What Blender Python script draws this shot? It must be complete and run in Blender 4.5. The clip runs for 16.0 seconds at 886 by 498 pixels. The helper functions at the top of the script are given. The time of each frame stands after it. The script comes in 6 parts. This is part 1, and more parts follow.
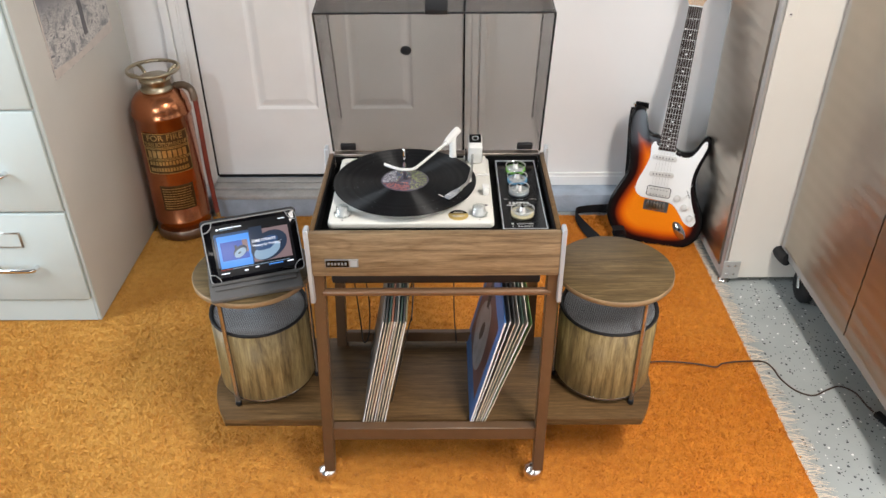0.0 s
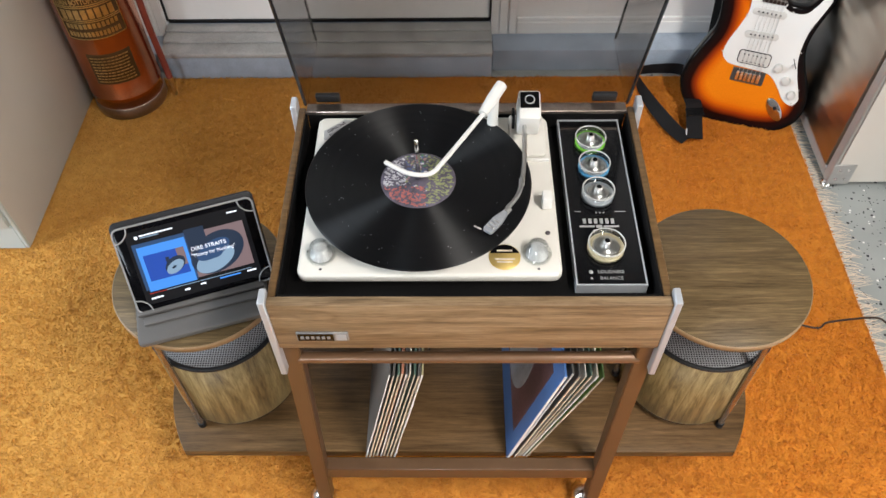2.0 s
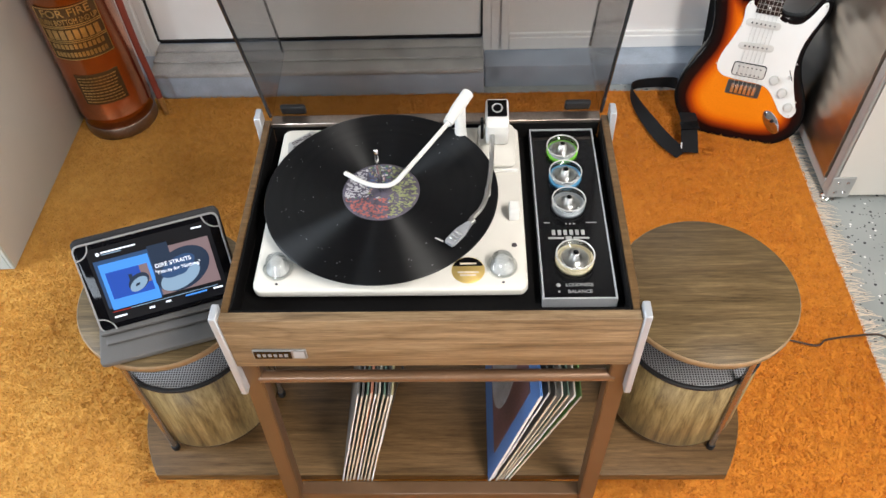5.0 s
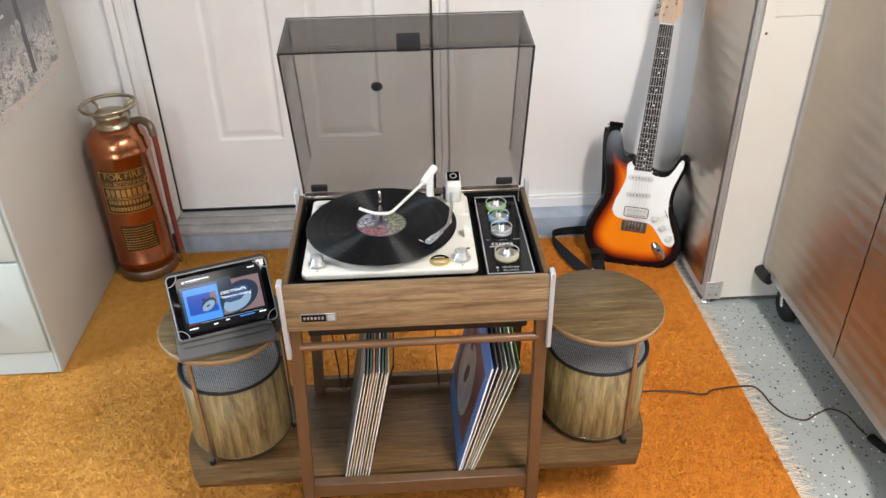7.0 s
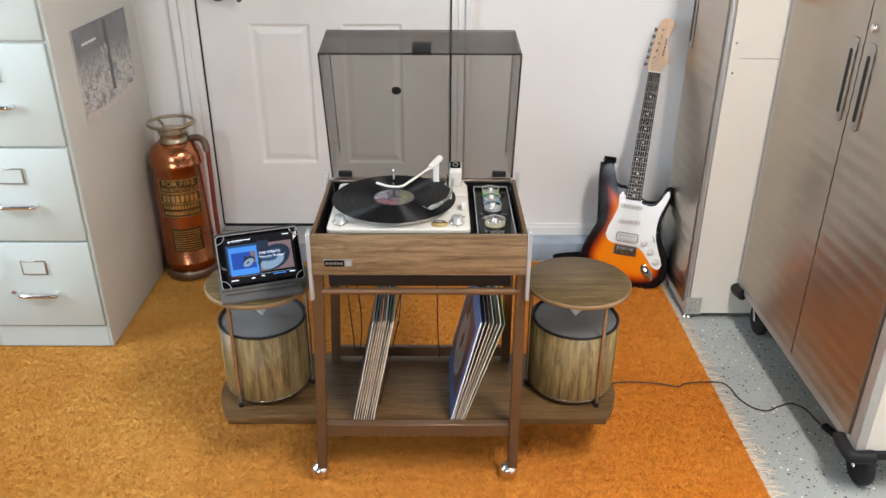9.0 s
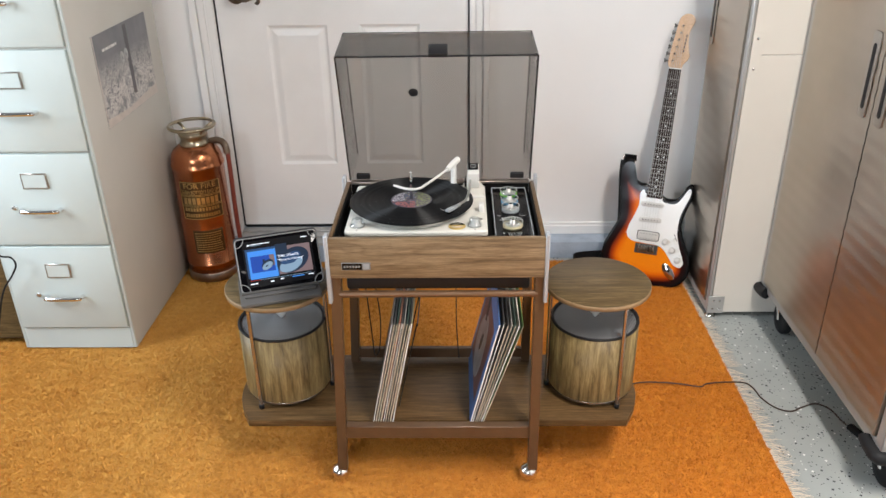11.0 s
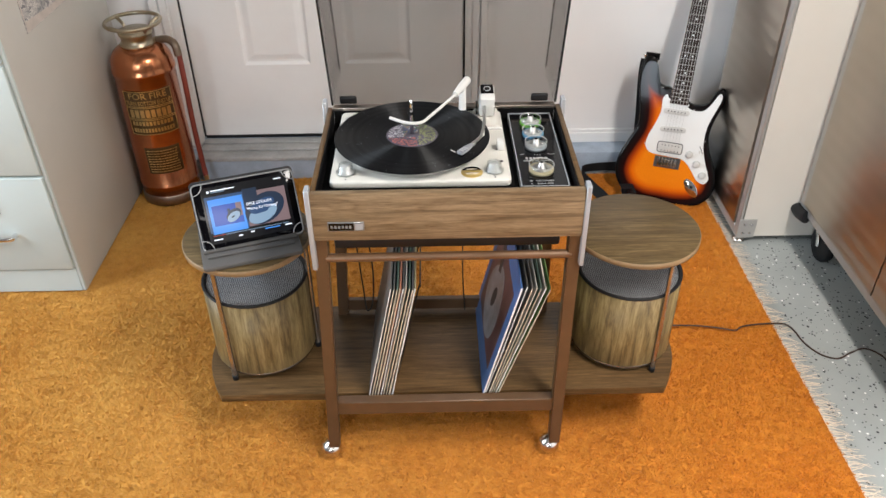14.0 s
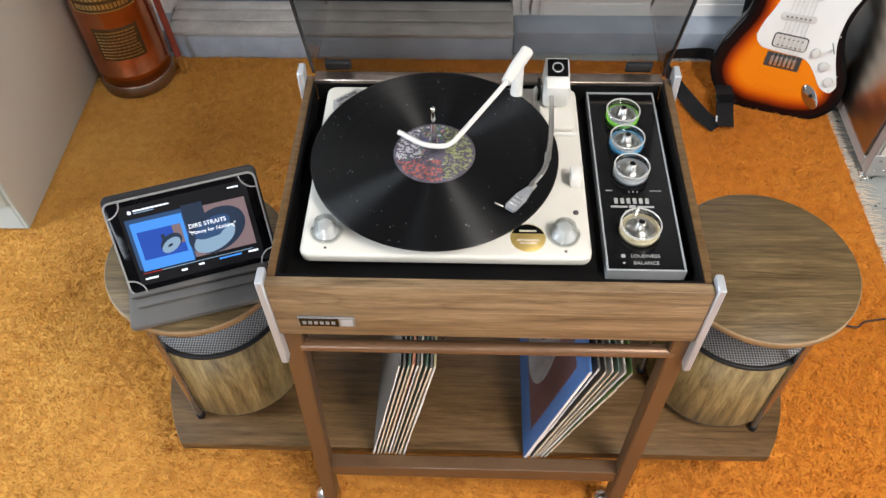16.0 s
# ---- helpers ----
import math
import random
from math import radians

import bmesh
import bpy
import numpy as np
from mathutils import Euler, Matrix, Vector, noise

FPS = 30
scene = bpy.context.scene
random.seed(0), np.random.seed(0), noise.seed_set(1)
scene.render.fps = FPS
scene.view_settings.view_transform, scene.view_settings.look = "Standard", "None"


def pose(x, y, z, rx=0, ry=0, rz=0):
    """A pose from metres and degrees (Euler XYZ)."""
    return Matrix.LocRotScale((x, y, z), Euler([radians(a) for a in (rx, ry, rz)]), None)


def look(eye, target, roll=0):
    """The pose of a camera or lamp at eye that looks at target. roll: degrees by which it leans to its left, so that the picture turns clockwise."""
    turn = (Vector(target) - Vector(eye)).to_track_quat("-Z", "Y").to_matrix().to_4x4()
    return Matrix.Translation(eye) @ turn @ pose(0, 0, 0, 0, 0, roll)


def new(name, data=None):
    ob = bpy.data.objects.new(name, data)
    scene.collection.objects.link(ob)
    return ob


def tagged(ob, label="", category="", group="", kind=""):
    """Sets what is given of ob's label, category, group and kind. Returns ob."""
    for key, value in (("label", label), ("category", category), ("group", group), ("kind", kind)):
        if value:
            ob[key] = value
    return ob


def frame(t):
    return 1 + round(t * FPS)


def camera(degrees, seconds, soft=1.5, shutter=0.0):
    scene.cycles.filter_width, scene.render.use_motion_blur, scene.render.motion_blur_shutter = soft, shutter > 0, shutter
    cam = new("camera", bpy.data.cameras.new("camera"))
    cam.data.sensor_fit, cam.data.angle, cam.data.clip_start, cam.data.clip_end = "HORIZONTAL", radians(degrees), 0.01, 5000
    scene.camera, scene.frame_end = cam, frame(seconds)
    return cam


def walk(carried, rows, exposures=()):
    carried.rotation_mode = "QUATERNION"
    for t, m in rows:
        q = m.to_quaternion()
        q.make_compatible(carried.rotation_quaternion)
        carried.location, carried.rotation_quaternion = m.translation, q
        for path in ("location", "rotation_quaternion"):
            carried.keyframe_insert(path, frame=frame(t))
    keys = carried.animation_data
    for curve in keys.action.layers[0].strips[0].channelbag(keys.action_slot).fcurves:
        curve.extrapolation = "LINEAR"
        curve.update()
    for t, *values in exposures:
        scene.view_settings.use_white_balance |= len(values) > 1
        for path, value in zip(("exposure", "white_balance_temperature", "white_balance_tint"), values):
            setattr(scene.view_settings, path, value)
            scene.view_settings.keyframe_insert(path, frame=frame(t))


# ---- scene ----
cam = camera(58.7, 16.0)
PATH = [
    (0, (0.048, 0.036, 1.553), (0.04, 1.71, 0.457), -0.4),
    (0.5, (0.071, 0.264, 1.567), (0.001, 1.849, 0.35), -1.5),
    (1, (0.026, 0.484, 1.564), (-0.054, 1.927, 0.181), -2.0),
    (1.5, (-0.013, 0.698, 1.559), (-0.045, 2.012, 0.052), -1.7),
    (2, (0.009, 0.805, 1.536), (-0.02, 2.029, -0.045), -1.2),
    (2.5, (0.017, 0.827, 1.527), (-0.022, 2.033, -0.068), -1.3),
    (3, (0.017, 0.841, 1.521), (-0.022, 2.044, -0.076), -1.5),
    (5.5, (0.083, 0.8, 1.495), (0.012, 2.13, 0.003), -3.1),
    (6, (0.068, 0.655, 1.519), (0.023, 2.104, 0.141), -3.3),
    (6.5, (0.008, 0.398, 1.553), (0.067, 1.985, 0.337), -1.8),
    (7, (0.023, 0.148, 1.572), (0.098, 1.83, 0.492), -1.1),
    (7.5, (0.079, -0.17, 1.551), (0.051, 1.586, 0.595), -1.5),
    (8, (0.095, -0.261, 1.521), (0.085, 1.536, 0.644), -0.1),
    (8.5, (0.088, -0.276, 1.504), (0.106, 1.526, 0.637), 0.7),
    (9, (0.074, -0.278, 1.503), (0.082, 1.515, 0.617), 0.2),
    (9.5, (0.064, -0.279, 1.509), (0.052, 1.512, 0.619), -0.3),
    (12, (0.096, -0.244, 1.516), (0.041, 1.533, 0.6), -1.1),
    (12.5, (0.086, -0.226, 1.503), (0.043, 1.537, 0.559), -0.7),
    (13, (0.085, -0.195, 1.499), (0.059, 1.541, 0.507), -0.6),
    (13.5, (0.058, -0.092, 1.495), (0.05, 1.616, 0.454), -0.5),
    (14, (0.001, 0.14, 1.479), (0.022, 1.76, 0.307), -0.6),
    (14.5, (0.002, 0.338, 1.476), (0.03, 1.861, 0.18), -1.2),
    (15, (0.046, 0.514, 1.48), (0.017, 1.964, 0.103), -1.4),
    (15.5, (0.041, 0.658, 1.456), (-0.044, 2.009, -0.015), -1.8),
    (16, (0.004, 0.844, 1.451), (-0.06, 2.061, -0.134), -1.5),
]
walk(cam, [(t, look(eye, target, roll)) for t, eye, target, roll in PATH],
     [(0, -0.03), (3, 0.03), (5.3, 0.16), (6, 0.20), (6.6, 0.11), (7, 0.07), (7.6, -0.12), (9, -0.14), (12, -0.12), (14, -0.07), (15, 0.03), (16, 0.03)])

# ---- world and lights ----
world = bpy.data.worlds.new("world")
scene.world = world
world.use_nodes = True
sky = world.node_tree.nodes.new("ShaderNodeTexSky")
sky.sky_type, sky.sun_disc = "NISHITA", False
sky.sun_elevation, sky.sun_rotation = radians(40), radians(90)
world.node_tree.links.new(sky.outputs[0], world.node_tree.nodes["Background"].inputs[0])
world.node_tree.nodes["Background"].inputs[1].default_value = 0.1


def area_lamp(name, where, target, sx, sy, power, colour):
    data = bpy.data.lights.new(name, "AREA")
    data.shape, data.size, data.size_y, data.energy, data.color = "RECTANGLE", sx, sy, power, colour
    ob = new(name, data)
    ob.matrix_world = look(where, target)
    return ob


# the sky's light in the two windows, and the ceiling's two tube lights
area_lamp("window_light", (-2.57, 1.25, 1.6), (0, 1.25, 1.1), 1.1, 1.1, 84, (0.80, 0.90, 1.0))
area_lamp("window_light", (-1.15, -2.57, 1.75), (-1.15, 0, 1.3), 0.8, 0.9, 56, (0.80, 0.90, 1.0))
area_lamp("tube_light", (1.02, 0.35, 2.53), (1.02, 0.35, 0), 0.22, 1.2, 78, (1.0, 0.95, 0.90))
area_lamp("tube_light", (0.2, -1.5, 2.5), (0.2, -1.5, 0), 1.2, 0.22, 16, (1.0, 0.95, 0.90))


# ---- materials ----
class Nodes:
    def __init__(self, name):
        self.m = bpy.data.materials.new(name)
        self.m.use_nodes = True
        self.t = self.m.node_tree
        self.b = self.t.nodes["Principled BSDF"]

    def node(self, kind, **inputs):
        n = self.t.nodes.new(kind)
        for k, v in inputs.items():
            n.inputs[k.replace("_", " ")].default_value = v
        return n

    def link(self, a, b):
        self.t.links.new(a, b)

    def coords(self, scale, rot=(0, 0, 0), kind="Object"):
        tc, mp = self.node("ShaderNodeTexCoord"), self.node("ShaderNodeMapping")
        mp.inputs["Scale"].default_value, mp.inputs["Rotation"].default_value = scale, rot
        self.link(tc.outputs[kind], mp.inputs["Vector"])
        return mp.outputs["Vector"]

    def noise(self, vec, scale, detail=4, rough=0.55, dist=0.0):
        n = self.node("ShaderNodeTexNoise", Scale=scale, Detail=detail, Roughness=rough, Distortion=dist)
        self.link(vec, n.inputs["Vector"])
        return n.outputs["Fac"]

    def ramp(self, fac, stops):
        r = self.node("ShaderNodeValToRGB")
        while len(r.color_ramp.elements) < len(stops):
            r.color_ramp.elements.new(0.5)
        for e, (p, c) in zip(r.color_ramp.elements, stops):
            e.position, e.color = p, (*c, 1)
        self.link(fac, r.inputs["Fac"])
        return r.outputs["Color"]

    def mix(self, fac, a, b, mode="MIX"):
        n = self.node("ShaderNodeMix")
        n.data_type, n.blend_type = "RGBA", mode
        for s, v in ((n.inputs[0], fac), (n.inputs[6], a), (n.inputs[7], b)):
            if hasattr(v, "links"):
                self.link(v, s)
            else:
                s.default_value = v if isinstance(v, (int, float)) else (*v, 1)
        return n.outputs[2]

    def bump(self, fac, strength, distance):
        n = self.node("ShaderNodeBump", Strength=strength, Distance=distance)
        self.link(fac, n.inputs["Height"])
        self.link(n.outputs["Normal"], self.b.inputs["Normal"])
        return n

    def noise_shift(self, vec, fac):
        """Coordinates swayed by a noise, so that a gradient has an uneven edge."""
        n = self.node("ShaderNodeVectorMath")
        n.operation = "MULTIPLY_ADD"
        n.inputs[1].default_value = (0.9, 0.9, 0.9)
        add = self.node("ShaderNodeVectorMath")
        add.operation = "SUBTRACT"
        add.inputs[1].default_value = (0.45, 0.45, 0.45)
        self.link(fac, n.inputs[0])
        self.link(vec, n.inputs[2])
        self.link(n.outputs[0], add.inputs[0])
        return add.outputs[0]

    def rough(self, fac, lo, hi):
        n = self.node("ShaderNodeMapRange")
        n.inputs["To Min"].default_value, n.inputs["To Max"].default_value = lo, hi
        self.link(fac, n.inputs["Value"])
        self.link(n.outputs["Result"], self.b.inputs["Roughness"])


def plain(name, colour, rough=0.5, metal=0.0, var=0.12, scale=14.0, bump=0.0, fine=220.0, coat=0.0, spec=0.5):
    """Paint, plastic or metal with broad stains, fine grain and uneven gloss."""
    n = Nodes(name)
    v = n.coords((1, 1, 1))
    broad, grain = n.noise(v, scale, 5), n.noise(v, fine, 3)
    dark, light = tuple(c * (1 - var) for c in colour), tuple(min(1, c * (1 + var)) for c in colour)
    base = n.ramp(broad, [(0.3, dark), (0.7, light)])
    n.link(n.mix(0.25 * min(1, var * 5), base, n.ramp(grain, [(0.35, dark), (0.65, light)])), n.b.inputs["Base Color"])
    n.b.inputs["Metallic"].default_value, n.b.inputs["Coat Weight"].default_value = metal, coat
    n.b.inputs["Specular IOR Level"].default_value = spec
    n.rough(broad, max(0.03, rough * 0.82), min(1, rough * 1.2))
    if bump:
        n.bump(grain, bump, 0.001)
    return n.m


def wood(name, dark, mid, light, along="x", rough=0.42, stretch=16.0, scale=5.0, lines=1.0):
    """Walnut veneer, its grain running along one axis."""
    n = Nodes(name)
    s = {"x": (1, stretch, stretch), "y": (stretch, 1, stretch), "z": (stretch, stretch, 1)}[along]
    v = n.coords(s)
    figure = n.noise(v, scale * 0.35, 3, 0.5, 1.6)
    grain = n.noise(v, scale * 1.6, 6, 0.65, 0.3)
    pores = n.noise(v, scale * 9, 3, 0.6)
    base = n.ramp(grain, [(0.28, dark), (0.5, mid), (0.74, light)])
    rings = n.ramp(figure, [(0.40, (1, 1, 1)), (0.47, (0.55, 0.5, 0.45)), (0.52, (1, 1, 1)), (0.60, (0.7, 0.66, 0.6)), (0.66, (1, 1, 1))])
    col = n.mix(0.75 * lines, base, rings, "MULTIPLY")
    col = n.mix(0.55, col, n.ramp(pores, [(0.35, (0.55, 0.5, 0.45)), (0.52, (1, 1, 1))]), "MULTIPLY")
    n.link(col, n.b.inputs["Base Color"])
    n.b.inputs["Specular IOR Level"].default_value = 0.28
    n.rough(grain, rough * 0.85, rough * 1.25)
    n.bump(pores, 0.12, 0.0006)
    return n.m


def epoxy():
    """Grey sealed garage floor with scattered dark and pale flakes."""
    n = Nodes("epoxy_floor")
    v = n.coords((1, 1, 1))
    broad = n.noise(v, 5, 5)
    col = n.ramp(broad, [(0.3, (0.31, 0.33, 0.32)), (0.7, (0.39, 0.41, 0.395))])
    for scale, dark, lim in ((62, (0.015, 0.015, 0.02), 0.20), (105, (0.03, 0.03, 0.03), 0.19), (55, (0.85, 0.85, 0.82), 0.15)):
        vo = n.node("ShaderNodeTexVoronoi", Scale=scale, Randomness=1.0)
        n.link(v, vo.inputs["Vector"])
        keep = n.ramp(vo.outputs["Distance"], [(lim, (1, 1, 1)), (lim + 0.04, (0, 0, 0))])
        some = n.node("ShaderNodeSeparateColor")
        n.link(vo.outputs["Color"], some.inputs[0])
        pick = n.ramp(some.outputs[0], [(0.60, (0, 0, 0)), (0.63, (1, 1, 1))])
        col = n.mix(n.mix(1.0, keep, pick, "MULTIPLY"), col, dark)
    n.link(col, n.b.inputs["Base Color"])
    n.rough(broad, 0.22, 0.42)
    n.bump(n.noise(v, 60, 3), 0.08, 0.002)
    return n.m


def shag(name, lift):
    """Burnt-orange wool, each tuft a little different, in broad worn patches."""
    n = Nodes(name)
    v = n.coords((1, 1, 1))
    broad, mid = n.noise(v, 1.6, 3, 0.6), n.noise(v, 48, 4, 0.65)
    # yellower orange towards -x, deeper redder orange towards +x, with an uneven edge
    sx = n.node("ShaderNodeSeparateXYZ")
    n.link(n.noise_shift(v, broad), sx.inputs[0])
    side_mix = n.node("ShaderNodeMapRange")
    side_mix.inputs["From Min"].default_value, side_mix.inputs["From Max"].default_value = -0.75, 0.75
    n.link(sx.outputs[0], side_mix.inputs["Value"])
    yellow_side = n.ramp(broad, [(0.32, (0.70 * lift, 0.33 * lift, 0.060 * lift)), (0.68, (0.82 * lift, 0.465 * lift, 0.115 * lift))])
    deep = n.ramp(broad, [(0.32, (0.72 * lift, 0.228 * lift, 0.020 * lift)), (0.68, (0.82 * lift, 0.33 * lift, 0.044 * lift))])
    a = n.mix(side_mix.outputs["Result"], yellow_side, deep)
    b = n.mix(0.55, a, n.ramp(mid, [(0.34, (0.78, 0.70, 0.60)), (0.56, (1, 1, 1)), (0.75, (1.1, 1.12, 1.15))]), "MULTIPLY")
    g = n.node("ShaderNodeNewGeometry")
    c = n.mix(0.6, b, n.ramp(g.outputs["Random Per Island"], [(0.0, (0.84, 0.80, 0.74)), (0.55, (1, 1, 1)), (1.0, (1.06, 1.08, 1.10))]), "MULTIPLY")
    n.link(c, n.b.inputs["Base Color"])
    n.b.inputs["Roughness"].default_value = 0.9
    n.b.inputs["Sheen Weight"].default_value = 0.08
    n.b.inputs["Sheen Roughness"].default_value = 0.4
    n.b.inputs["Specular IOR Level"].default_value = 0.15
    return n.m


def embossed(name):
    """Brushed stainless sheet."""
    n = Nodes(name)
    v = n.coords((1, 1, 1))
    broad = n.noise(v, 4, 4)
    n.link(n.ramp(broad, [(0.3, (0.40, 0.36, 0.305)), (0.7, (0.46, 0.415, 0.355))]), n.b.inputs["Base Color"])
    n.b.inputs["Metallic"].default_value = 1.0
    n.rough(broad, 0.28, 0.33)
    # brushed level, so that reflections smear upright
    n.b.inputs["Anisotropic"].default_value = 0.6
    up = n.node("ShaderNodeCombineXYZ", Z=1.0)
    n.link(up.outputs[0], n.b.inputs["Tangent"])
    return n.m


def vinyl():
    """Black record with fine concentric grooves and banded tracks."""
    n = Nodes("vinyl")
    n.b.inputs["Base Color"].default_value = (0.0025, 0.0025, 0.003, 1)
    v = n.coords((1, 1, 1))
    d = n.node("ShaderNodeVectorMath")
    d.operation = "LENGTH"
    n.link(v, d.inputs[0])
    n.b.inputs["Anisotropic"].default_value = 1.0
    n.b.inputs["Specular IOR Level"].default_value = 0.30
    n.b.inputs["Anisotropic Rotation"].default_value = 0.25
    t = n.node("ShaderNodeTangent")
    t.direction_type, t.axis = "RADIAL", "Z"
    n.link(t.outputs[0], n.b.inputs["Tangent"])
    tracks = n.node("ShaderNodeTexNoise", Scale=120, Detail=2)
    tracks.noise_dimensions = "1D"
    n.link(d.outputs["Value"], tracks.inputs["W"])
    n.rough(tracks.outputs["Fac"], 0.36, 0.54)
    return n.m


def mesh_cloth():
    """Grey woven speaker mesh with dark holes."""
    n = Nodes("grille_mesh")
    v = n.coords((1, 1, 1))
    holes = []
    for way in ("X", "Y"):
        w = n.node("ShaderNodeTexWave", Scale=74.0, Distortion=0.0, Detail=0.0)
        w.bands_direction = way
        n.link(v, w.inputs["Vector"])
        holes.append(n.ramp(w.outputs["Fac"], [(0.20, (1, 1, 1)), (0.36, (0, 0, 0))]))
    wire = n.mix(1.0, holes[0], holes[1], "LIGHTEN")
    n.link(n.mix(wire, (0.006, 0.007, 0.008), (0.29, 0.30, 0.315)), n.b.inputs["Base Color"])
    n.b.inputs["Roughness"].default_value, n.b.inputs["Metallic"].default_value = 0.5, 0.2
    n.bump(wire, 0.3, 0.0008)
    return n.m


def clear(name, tint, gloss=0.06, see=1.0):
    """Clear plastic: light passes tinted, the surface mirrors a little."""
    n = Nodes(name)
    tr, gl, mx = n.node("ShaderNodeBsdfTransparent"), n.node("ShaderNodeBsdfGlossy"), n.node("ShaderNodeMixShader")
    tr.inputs[0].default_value, gl.inputs["Roughness"].default_value = (*tint, 1), 0.05
    lw, pw, ml = n.node("ShaderNodeLayerWeight", Blend=0.5), n.node("ShaderNodeMath"), n.node("ShaderNodeMapRange")
    pw.operation = "POWER"
    pw.inputs[1].default_value = 4.0
    n.link(lw.outputs["Facing"], pw.inputs[0])
    ml.inputs["To Min"].default_value, ml.inputs["To Max"].default_value = gloss * 0.5, 0.75
    n.link(pw.outputs[0], ml.inputs["Value"])
    n.link(ml.outputs["Result"], mx.inputs[0])
    n.link(tr.outputs[0], mx.inputs[1])
    n.link(gl.outputs[0], mx.inputs[2])
    n.link(mx.outputs[0], n.t.nodes["Material Output"].inputs[0])
    return n.m


def glow(name, colour, strength=1.0):
    n = Nodes(name)
    n.b.inputs["Base Color"].default_value = (0.01, 0.01, 0.01, 1)
    n.b.inputs["Roughness"].default_value = 0.1
    n.b.inputs["Specular IOR Level"].default_value = 0.2
    n.b.inputs["Emission Color"].default_value = (*colour, 1)
    n.b.inputs["Emission Strength"].default_value = strength
    return n.m


def sunburst():
    """Lacquered burst: amber centre through orange and red to black."""
    n = Nodes("sunburst_lacquer")
    at = n.node("ShaderNodeAttribute")
    at.attribute_name = "burst"
    col = n.ramp(at.outputs["Fac"], [(0.0, (0.008, 0.006, 0.006)), (0.28, (0.02, 0.004, 0.003)), (0.50, (0.34, 0.04, 0.005)), (0.74, (0.74, 0.14, 0.004)), (1.0, (0.88, 0.235, 0.008))])
    fine = n.noise(n.coords((60, 60, 6)), 4, 3)
    n.link(n.mix(0.2, col, n.ramp(fine, [(0.3, (0.6, 0.6, 0.6)), (0.7, (1, 1, 1))]), "MULTIPLY"), n.b.inputs["Base Color"])
    n.b.inputs["Roughness"].default_value = 0.12
    n.b.inputs["Specular IOR Level"].default_value = 0.14
    return n.m


WALL = plain("wall_paint", (0.88, 0.875, 0.87), 0.6, var=0.02, scale=3, bump=0.15)
DOORP = plain("door_paint", (0.85, 0.85, 0.845), 0.25, var=0.035, scale=5, bump=0.1)
# unseen ceiling and walls: base colours kept dark to cut bounced fill light
CEIL = plain("unseen_ceiling_low_bounce", (0.12, 0.11, 0.10), 0.8, var=0.12, bump=0.2)
BACKW = plain("unseen_wall_low_bounce", (0.15, 0.145, 0.14), 0.75, var=0.1)
SILL = plain("weathered_sill", (0.40, 0.40, 0.395), 0.45, var=0.3, scale=11, bump=0.3)
CURB = plain("blue_grey_concrete", (0.36, 0.42, 0.50), 0.55, var=0.18, scale=16, bump=0.35)
RUBBER = plain("black_rubber", (0.012, 0.012, 0.013), 0.55, var=0.2, spec=0.25)
FLOORM = epoxy()
SHAG, SHAGB = shag("shag_pile", 0.85), shag("shag_backing", 0.80)
FRINGE = plain("fringe_wool", (0.72, 0.62, 0.5), 0.9, var=0.15)
FILEP = plain("filing_enamel", (0.53, 0.595, 0.58), 0.42, var=0.03, scale=6, bump=0.06)
# the filing enamel again, with the lamps' warm side light put into its colour
FILES = plain("filing_enamel_warm_lit", (0.53, 0.515, 0.47), 0.48, var=0.045, scale=4, bump=0.12)
CHROME = plain("chrome", (0.78, 0.78, 0.78), 0.1, 1.0, var=0.04)
BALLM = plain("worn_chrome", (0.80, 0.76, 0.72), 0.24, 1.0, var=0.12, scale=60)
PULLM = plain("satin_pull", (0.40, 0.375, 0.34), 0.36, 1.0, var=0.06)
STEEL = plain("brushed_steel", (0.60, 0.59, 0.57), 0.3, 1.0, var=0.08)
ALU = plain("aluminium_trim", (0.42, 0.44, 0.465), 0.42, 0.3, var=0.08)
GREYF = plain("grey_frame_enamel", (0.43, 0.42, 0.40), 0.4, 0.35, var=0.08)
EMBOSS = embossed("embossed_steel")
CABP = plain("cabinet_side_enamel", (0.66, 0.625, 0.56), 0.5, var=0.03, scale=4)
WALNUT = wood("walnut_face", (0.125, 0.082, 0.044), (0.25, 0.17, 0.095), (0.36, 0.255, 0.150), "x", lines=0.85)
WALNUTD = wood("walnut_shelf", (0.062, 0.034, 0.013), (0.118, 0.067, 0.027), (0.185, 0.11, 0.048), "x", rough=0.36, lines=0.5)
WALNUTT = wood("walnut_disc", (0.070, 0.047, 0.020), (0.138, 0.094, 0.042), (0.21, 0.147, 0.07), "x", rough=0.4)
WALNUTB = wood("walnut_barrel", (0.075, 0.05, 0.022), (0.23, 0.165, 0.070), (0.38, 0.285, 0.130), "z", rough=0.42, stretch=9, scale=4.2)
EDGEW = plain("disc_edge_wood", (0.27, 0.175, 0.088), 0.5, var=0.25, scale=30)
LEGM = plain("bronze_enamel", (0.112, 0.061, 0.031), 0.34, 0.1, var=0.12, scale=30)
COPPERB = plain("copper_bar", (0.165, 0.090, 0.048), 0.3, 0.3, var=0.12)
BLACKP = plain("black_deck", (0.004, 0.0037, 0.0037), 0.6, var=0.25, bump=0.1, spec=0.12)
BLACKG = plain("black_gloss", (0.004, 0.004, 0.0045), 0.12, var=0.2, spec=0.25)
IVORY = plain("ivory_enamel", (0.63, 0.61, 0.555), 0.32, var=0.035, scale=9)
WHITEP = plain("white_plastic", (0.64, 0.63, 0.60), 0.35, var=0.03)
VINYL = vinyl()
